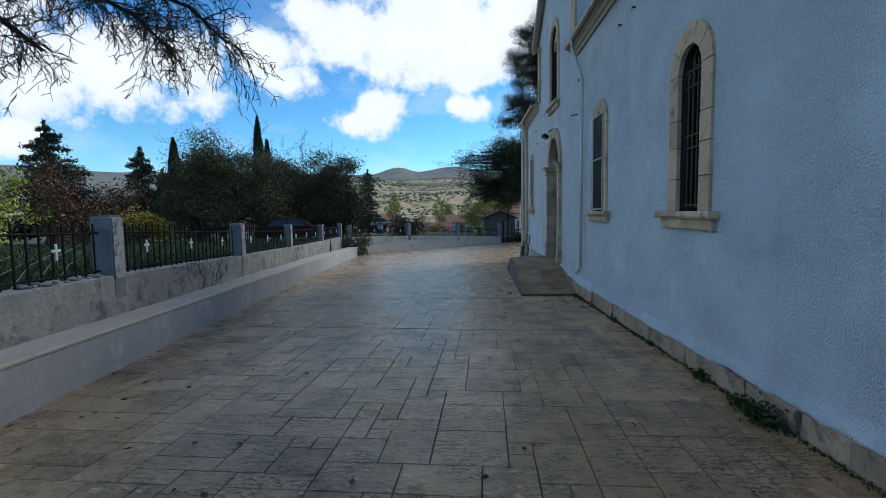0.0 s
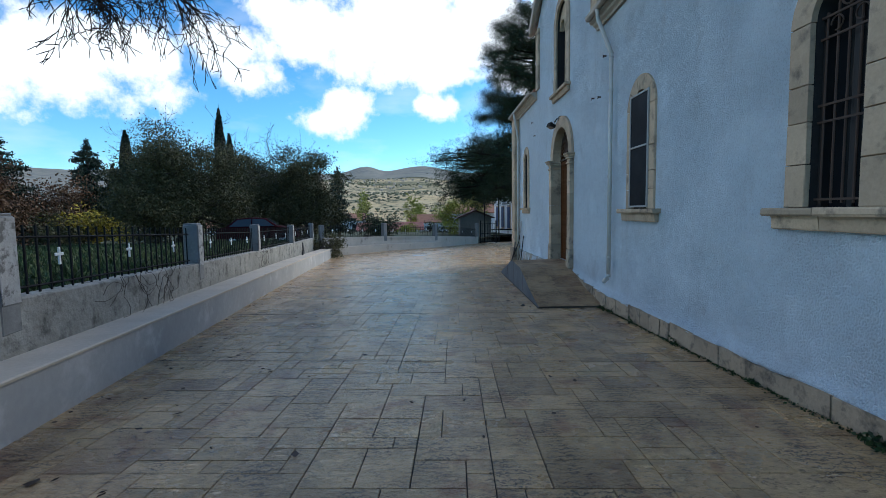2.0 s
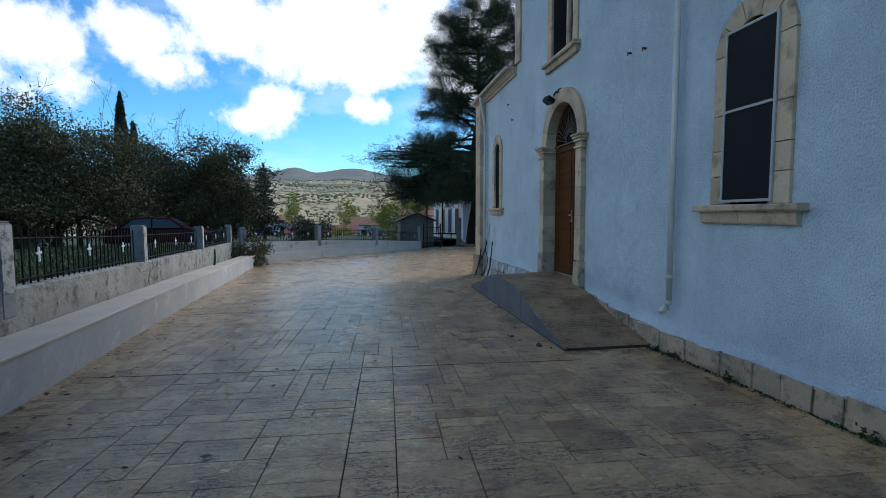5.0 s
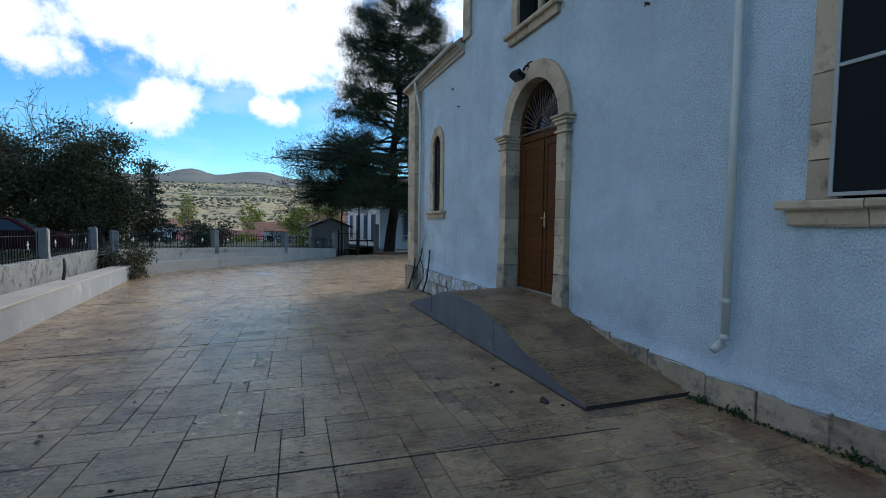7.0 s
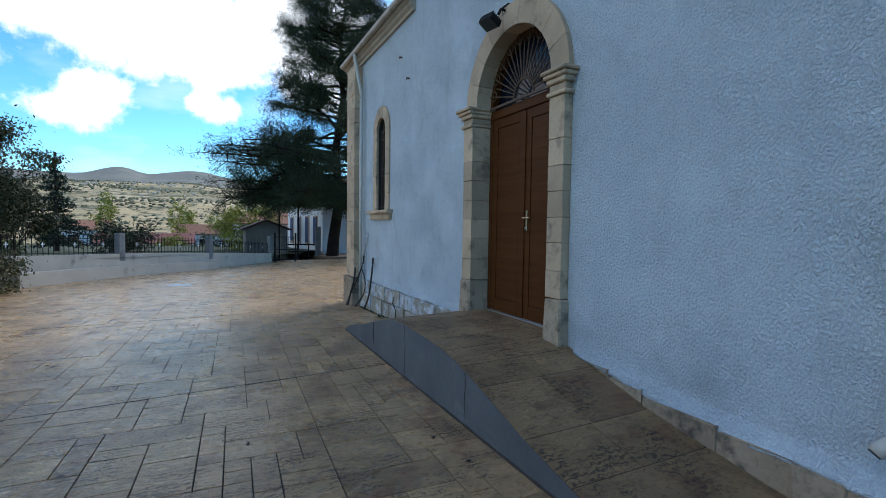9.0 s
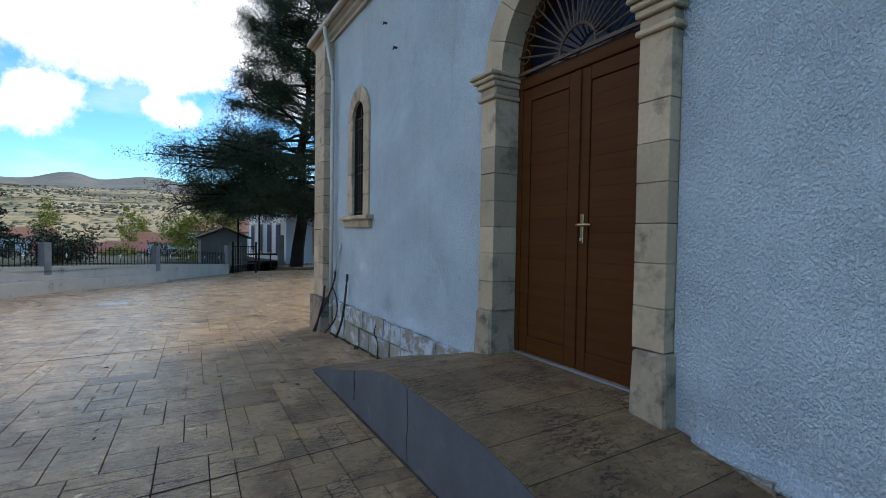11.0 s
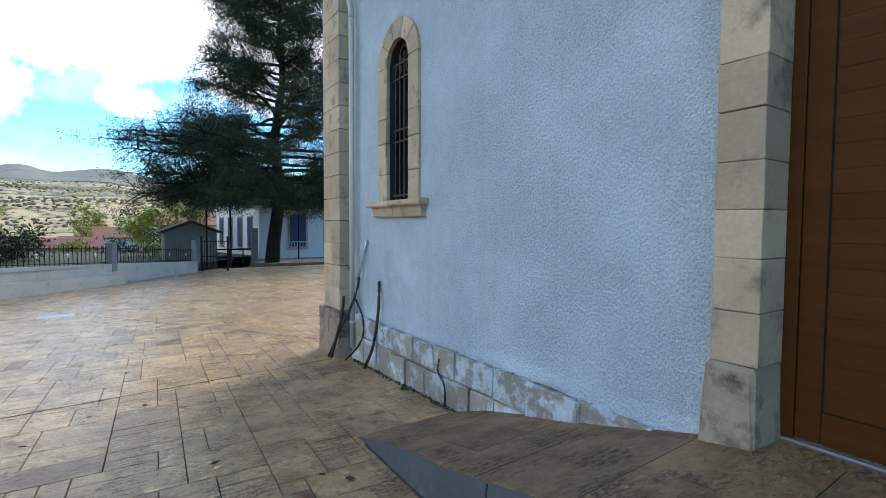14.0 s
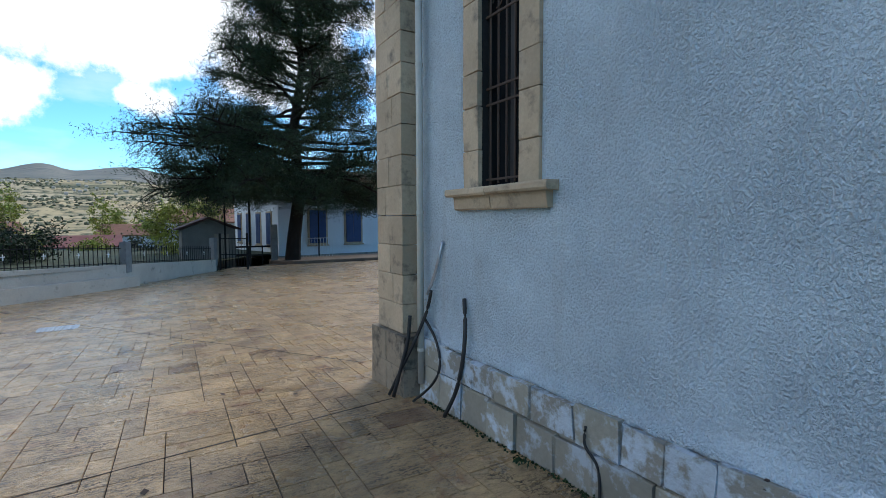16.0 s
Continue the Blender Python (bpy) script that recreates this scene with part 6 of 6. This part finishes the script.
def shed():
    x, y = polar(5.2, 31, (-2.16, 13))
    z = ground(y) - .05
    ob = empty("shed", (x, y, z), "small grey board shed with a dark red gabled roof", "shed")
    w, d, h = 1.35, 1.6, 2.05
    part("wall", pierced(w, d, h), M["shed"], ob)
    for s in (-1, 1):
        bm = bmesh.new()
        q = [(0, h + .62), (s * (w + .28), h - .02), (s * (w + .28), h + .06), (0, h + .72)]
        A = [bm.verts.new((a, -d - .25, b)) for a, b in q]
        B = [bm.verts.new((a, d + .25, b)) for a, b in q]
        for k in range(4):
            bm.faces.new((A[k], A[(k + 1) % 4], B[(k + 1) % 4], B[k]))
        bm.faces.new(A)
        bm.faces.new(B[::-1])
        bmesh.ops.recalc_face_normals(bm, faces=bm.faces)
        part("roof", bm, M["roof_dark"], ob, "dark red sheet roof")
    for k in range(9):
        part("board", box((-w + .02 + k * .3, -d - .02, .1), (-w + .27 + k * .3, -d - .002, h - .05), .004), M["shed"], ob)
    part("door", box((.25, -d - .05, .02), (1.0, -d - .022, 1.8), .006), M["wood_grey"], ob, "plank door")


def pierced(w, d, h):
    bm = bmesh.new()
    q = [(-w, -.2), (w, -.2), (w, h), (0, h + .6), (-w, h)]
    A = [bm.verts.new((a, -d, b)) for a, b in q]
    B = [bm.verts.new((a, d, b)) for a, b in q]
    for k in range(5):
        bm.faces.new((A[k], A[(k + 1) % 5], B[(k + 1) % 5], B[k]))
    bm.faces.new(A)
    bm.faces.new(B[::-1])
    bmesh.ops.recalc_face_normals(bm, faces=bm.faces)
    return bm


shed()


def house():
    ob = empty("house", (5.3, 46.4, ground(46) - .1), "white house with blue shutters behind the pine", "house")
    ob.rotation_euler[2] = radians(5)
    W, D, H = 15, 12, 4.6
    part("wall", box((0, 0, -.3), (W, D, H)), M["house_white"], ob, "whitewashed plaster wall")
    bm = prism([(-.4, H + .02), (D / 2, H + 2.2), (D + .4, H + .02), (D + .4, H + .16), (D / 2, H + 2.36), (-.4, H + .16)], "x", -.4, W + .4)
    part("roof", bm, M["rooftile"], ob, "red tiled roof")
    part("base_band", box((-.03, -.03, -.2), (W + .03, D + .03, .22)), M["concrete"], ob, "grey cement base band")

    def shutter(p0, along, wdt, z0, z1):
        f = part("window", box((0, -.06, z0 - .12), (wdt + .3, -.004, z1 + .12), .01), M["stone"], ob, "stone window surround")
        a = part("shutter", box((.15, -.11, z0), (.15 + wdt / 2 - .01, -.065, z1), .01), M["blue"], f, "closed blue shutter")
        b = part("shutter", box((.15 + wdt / 2 + .01, -.11, z0), (.15 + wdt, -.065, z1), .01), M["blue"], f, "closed blue shutter")
        s = part("sill", box((-.06, -.14, z0 - .22), (wdt + .36, -.004, z0 - .125), .01), M["stone"], f)
        f.matrix_local = pose(*p0, 0, 0, along)
        return f

    for px in (2.05, 4.85, 8.0, 11.0):
        shutter((px, 0, 0), 0, 1.2, 1.05, 3.4)
    for py in (10.8, 8.0, 5.2, 2.6):
        shutter((0, py, 0), -90, 1.0, .95, 3.2)


house()
# things round the pine
ob = empty("white_railing", (5.4, 43.5, ground(43.5)), "low white metal railing before the house", "railing")
for h in (.12, 1.35):
    part("rail", tube([(0, 0, h), (2.6, -.3, h)], .02, 6), M["white_paint"], ob)
for k in range(15):
    part("bar", tube([(2.6 * k / 14, -.3 * k / 14, 0), (2.6 * k / 14, -.3 * k / 14, 1.35)], .014, 5), M["white_paint"], ob)
ob = empty("dark_railing", (1.9, 42.5, ground(42.5)), "dark metal railing beside the house", "railing")
for h in (.45, .95):
    part("rail", box((-.0, -.03, h - .06), (2.4, .03, h + .04), .01), M["iron"], ob)
for k in range(4):
    part("upright", box((k * .78, -.04, -.1), (k * .78 + .06, .04, 1.0)), M["iron"], ob)
for x, y, h in ((7.6, 44.8, 3.6), (1.3, 41.0, 4.2), (2.3, 39.5, 3.6)):
    ob = mesh_object("utility_pole", tube([(x, y, ground(y) - .3), (x, y, ground(y) + h)], .05, 8), M["iron"])
    tagged(ob, "thin dark metal pole", "pole", "thin poles")
ob = mesh_object("gate_pillar", box((3.75, 41.2, ground(41) - .2), (4.1, 41.55, ground(41) + 2.2), .02), M["post"])
tagged(ob, "pale cement gate pillar beside the pine", "pillar")
bed = strip("soil_bed", [39.0, 40, 41, 42, 43, 44], lambda y: 3.6 + abs(y - 41.5) * .3, lambda y: 12.5, lambda y: ground(y) - .1, lambda y: ground(y) + .16, M["soil"], None, .05)
tagged(bed, "brown soil bed under the pine", "soil", kind="structure")


def far_building(name, x, y, w, d, h, turn, label, roof):
    ob = empty(name, (x, y, -2.9), label, "building", "far buildings")
    ob.rotation_euler[2] = radians(turn)
    part("wall", box((-w / 2, -d / 2, -.5), (w / 2, d / 2, h)), M["house_white"], ob)
    part("roof", prism([(-d / 2 - .4, h + .02), (0, h + d * .22), (d / 2 + .4, h + .02), (d / 2 + .4, h + .16), (0, h + d * .22 + .16), (-d / 2 - .4, h + .16)], "x", -w / 2 - .4, w / 2 + .4), roof, ob)
    for k in range(int(w // 2.4)):
        u = -w / 2 + 1.2 + k * 2.4
        part("window", box((u - .5, -d / 2 - .03, h * .3), (u + .5, -d / 2 - .004, h * .78)), M["glass"], ob)


far_building("far_house", -10.0, 76, 9.6, 5, 1.7, 4, "long low white building with a red roof in the valley", M["roof_red"])
far_building("far_house", -3.6, 86, 7, 6, 2.6, -8, "white house with a red roof in the valley", M["rooftile"])
far_building("far_house", 3.2, 66, 8, 6, 4.2, 10, "pinkish house with a tiled roof behind the shed", M["rooftile"])
far_building("far_house", -20, 95, 6, 6, 3, 20, "white house with a red roof in the valley", M["rooftile"])
far_building("far_house", -33, 70, 5, 5, 2.6, 30, "white house between trees", M["rooftile"])
# dry stone wall at the back of the field
x0, y0 = polar(-41, 42)
x1, y1 = polar(-29, 44)
ob = empty("stone_wall", (x0, y0, field_z(x0, y0)), "low grey dry-stone wall at the back of the field", "wall")
rng = np.random.default_rng(4)
for k in range(60):
    f = (k % 20 + rng.uniform(0, .6)) / 20
    h = .22 + (k // 20) * .34
    part("stone", stone_box((-.3, -.2, -.18), (.3, .2, .18), .05), M["concrete"], ob).matrix_local = pose((x1 - x0) * f, (y1 - y0) * f, h + field_z(x0 + (x1 - x0) * f, y0 + (y1 - y0) * f) - field_z(x0, y0), 0, 0, rng.uniform(-20, 20))

# ---- control joints cut across the yard ----
def control_joint(a, b):
    """A narrow sunken saw cut between two points, following the fall of the yard."""
    a, b = Vector(a), Vector(b)
    n = 12
    d = (b - a).normalized()
    s = Vector((-d.y, d.x)) * .006
    bm = bmesh.new()
    rows = []
    for k in range(n + 1):
        p = a.lerp(b, k / n)
        z = ground(p.y)
        rows.append([bm.verts.new((*(p + s), z - .02)), bm.verts.new((*(p + s), z + .0022)), bm.verts.new((*(p - s), z + .0022)), bm.verts.new((*(p - s), z - .02))])
    for p, q in zip(rows, rows[1:]):
        for k in range(3):
            bm.faces.new((p[k], p[k + 1], q[k + 1], q[k]))
    bmesh.ops.recalc_face_normals(bm, faces=bm.faces)
    part("control_joint", bm, M["joint"], yard, "dark control joint across the paving")


for a, b in (((-6.3, 11.95), (-.98, 12.42)), ((-6.6, 29.6), (-.05, 18.25)), ((-6.0, 8.75), (-1.1, 8.5)), ((-5.75, 6.15), (-.1, 5.78)), ((-6.9, 16.3), (-.3, 16.9))):
    control_joint(a, b)


# ---- paving slabs: random ashlar ----
def paving():
    u = .152
    turn = radians(-2.2)
    nx, ny = 140, 300
    ox, oy = -11.5, -5.5
    rng = random.Random(21)
    used = [[False] * ny for _ in range(nx)]
    shapes = [(2, 2), (3, 2), (2, 1), (3, 1), (2, 3), (1, 2), (1, 1), (3, 3), (4, 2), (1, 3)]
    weights = [6, 8, 5, 5, 4, 2, 1, 4, 5, 1]
    ct, st = math.cos(turn), math.sin(turn)
    meshes = {}
    pick, rest_v, rest_f = [], [], []

    def template(w, h):
        a, b = w * u / 2, h * u / 2
        g, e = .0018, .0046
        return [(-a + g, -b + g, -.012), (a - g, -b + g, -.012), (a - g, b - g, -.012), (-a + g, b - g, -.012),
                (-a + e, -b + e, 0), (a - e, -b + e, 0), (a - e, b - e, 0), (-a + e, b - e, 0)]

    faces = [(4, 5, 6, 7), (0, 1, 5, 4), (1, 2, 6, 5), (2, 3, 7, 6), (3, 0, 4, 7)]
    for j in range(ny):
        for i in range(nx):
            if used[i][j]:
                continue
            for _ in range(12):
                w, h = rng.choices(shapes, weights)[0]
                if i + w <= nx and j + h <= ny and not any(used[i + a][j + b] for a in range(w) for b in range(h)):
                    break
            else:
                w, h = 1, 1
            for a in range(w):
                for b in range(h):
                    used[i + a][j + b] = True
            lx, ly = (i + w / 2) * u, (j + h / 2) * u
            x, y = ox + lx * ct - ly * st, oy + lx * st + ly * ct
            if y < -3 or y > 39:
                continue
            left = line_x(LOW, min(y, 23.3)) - .25 if y < 23.6 else -8.2 + (y - 24.6) * .75 if y < 31.75 else -2.75 + (y - 31.75) * .585
            right = .28 if y < 17.7 else 9.5
            if not left < x < right or (9.4 < y < 13.9 and x > -.7):
                continue
            slope = math.atan2(ground(y + .15) - ground(y - .15), .3)
            m = pose(x, y, ground(y) + rng.uniform(-.0012, .0012)) @ Matrix.Rotation(slope, 4, "X") @ Matrix.Rotation(turn, 4, "Z")
            near = -3.4 < x < -.95 and 2.6 < y < 16.3
            if near and len(pick) < 300:
                if (w, h) not in meshes:
                    me = bpy.data.meshes.new("tile")
                    me.from_pydata(template(w, h), [], faces)
                    me.materials.append(M["paving"])
                    meshes[(w, h)] = me
                pick.append((meshes[(w, h)], m))
            else:
                k = len(rest_v)
                rest_v.extend(tuple(m @ Vector(v)) for v in template(w, h))
                rest_f.extend(tuple(k + q for q in f) for f in faces)
    for me, m in pick:
        o = new("tile", me)
        o.parent = yard
        o.matrix_basis = m
    me = bpy.data.meshes.new("tiles")
    me.from_pydata(rest_v, [], rest_f)
    me.materials.append(M["paving_rest"])
    o = new("tiles", me)
    o.parent = yard
    tagged(o, "further slabs of the stamped yard", kind="stuff")


paving()
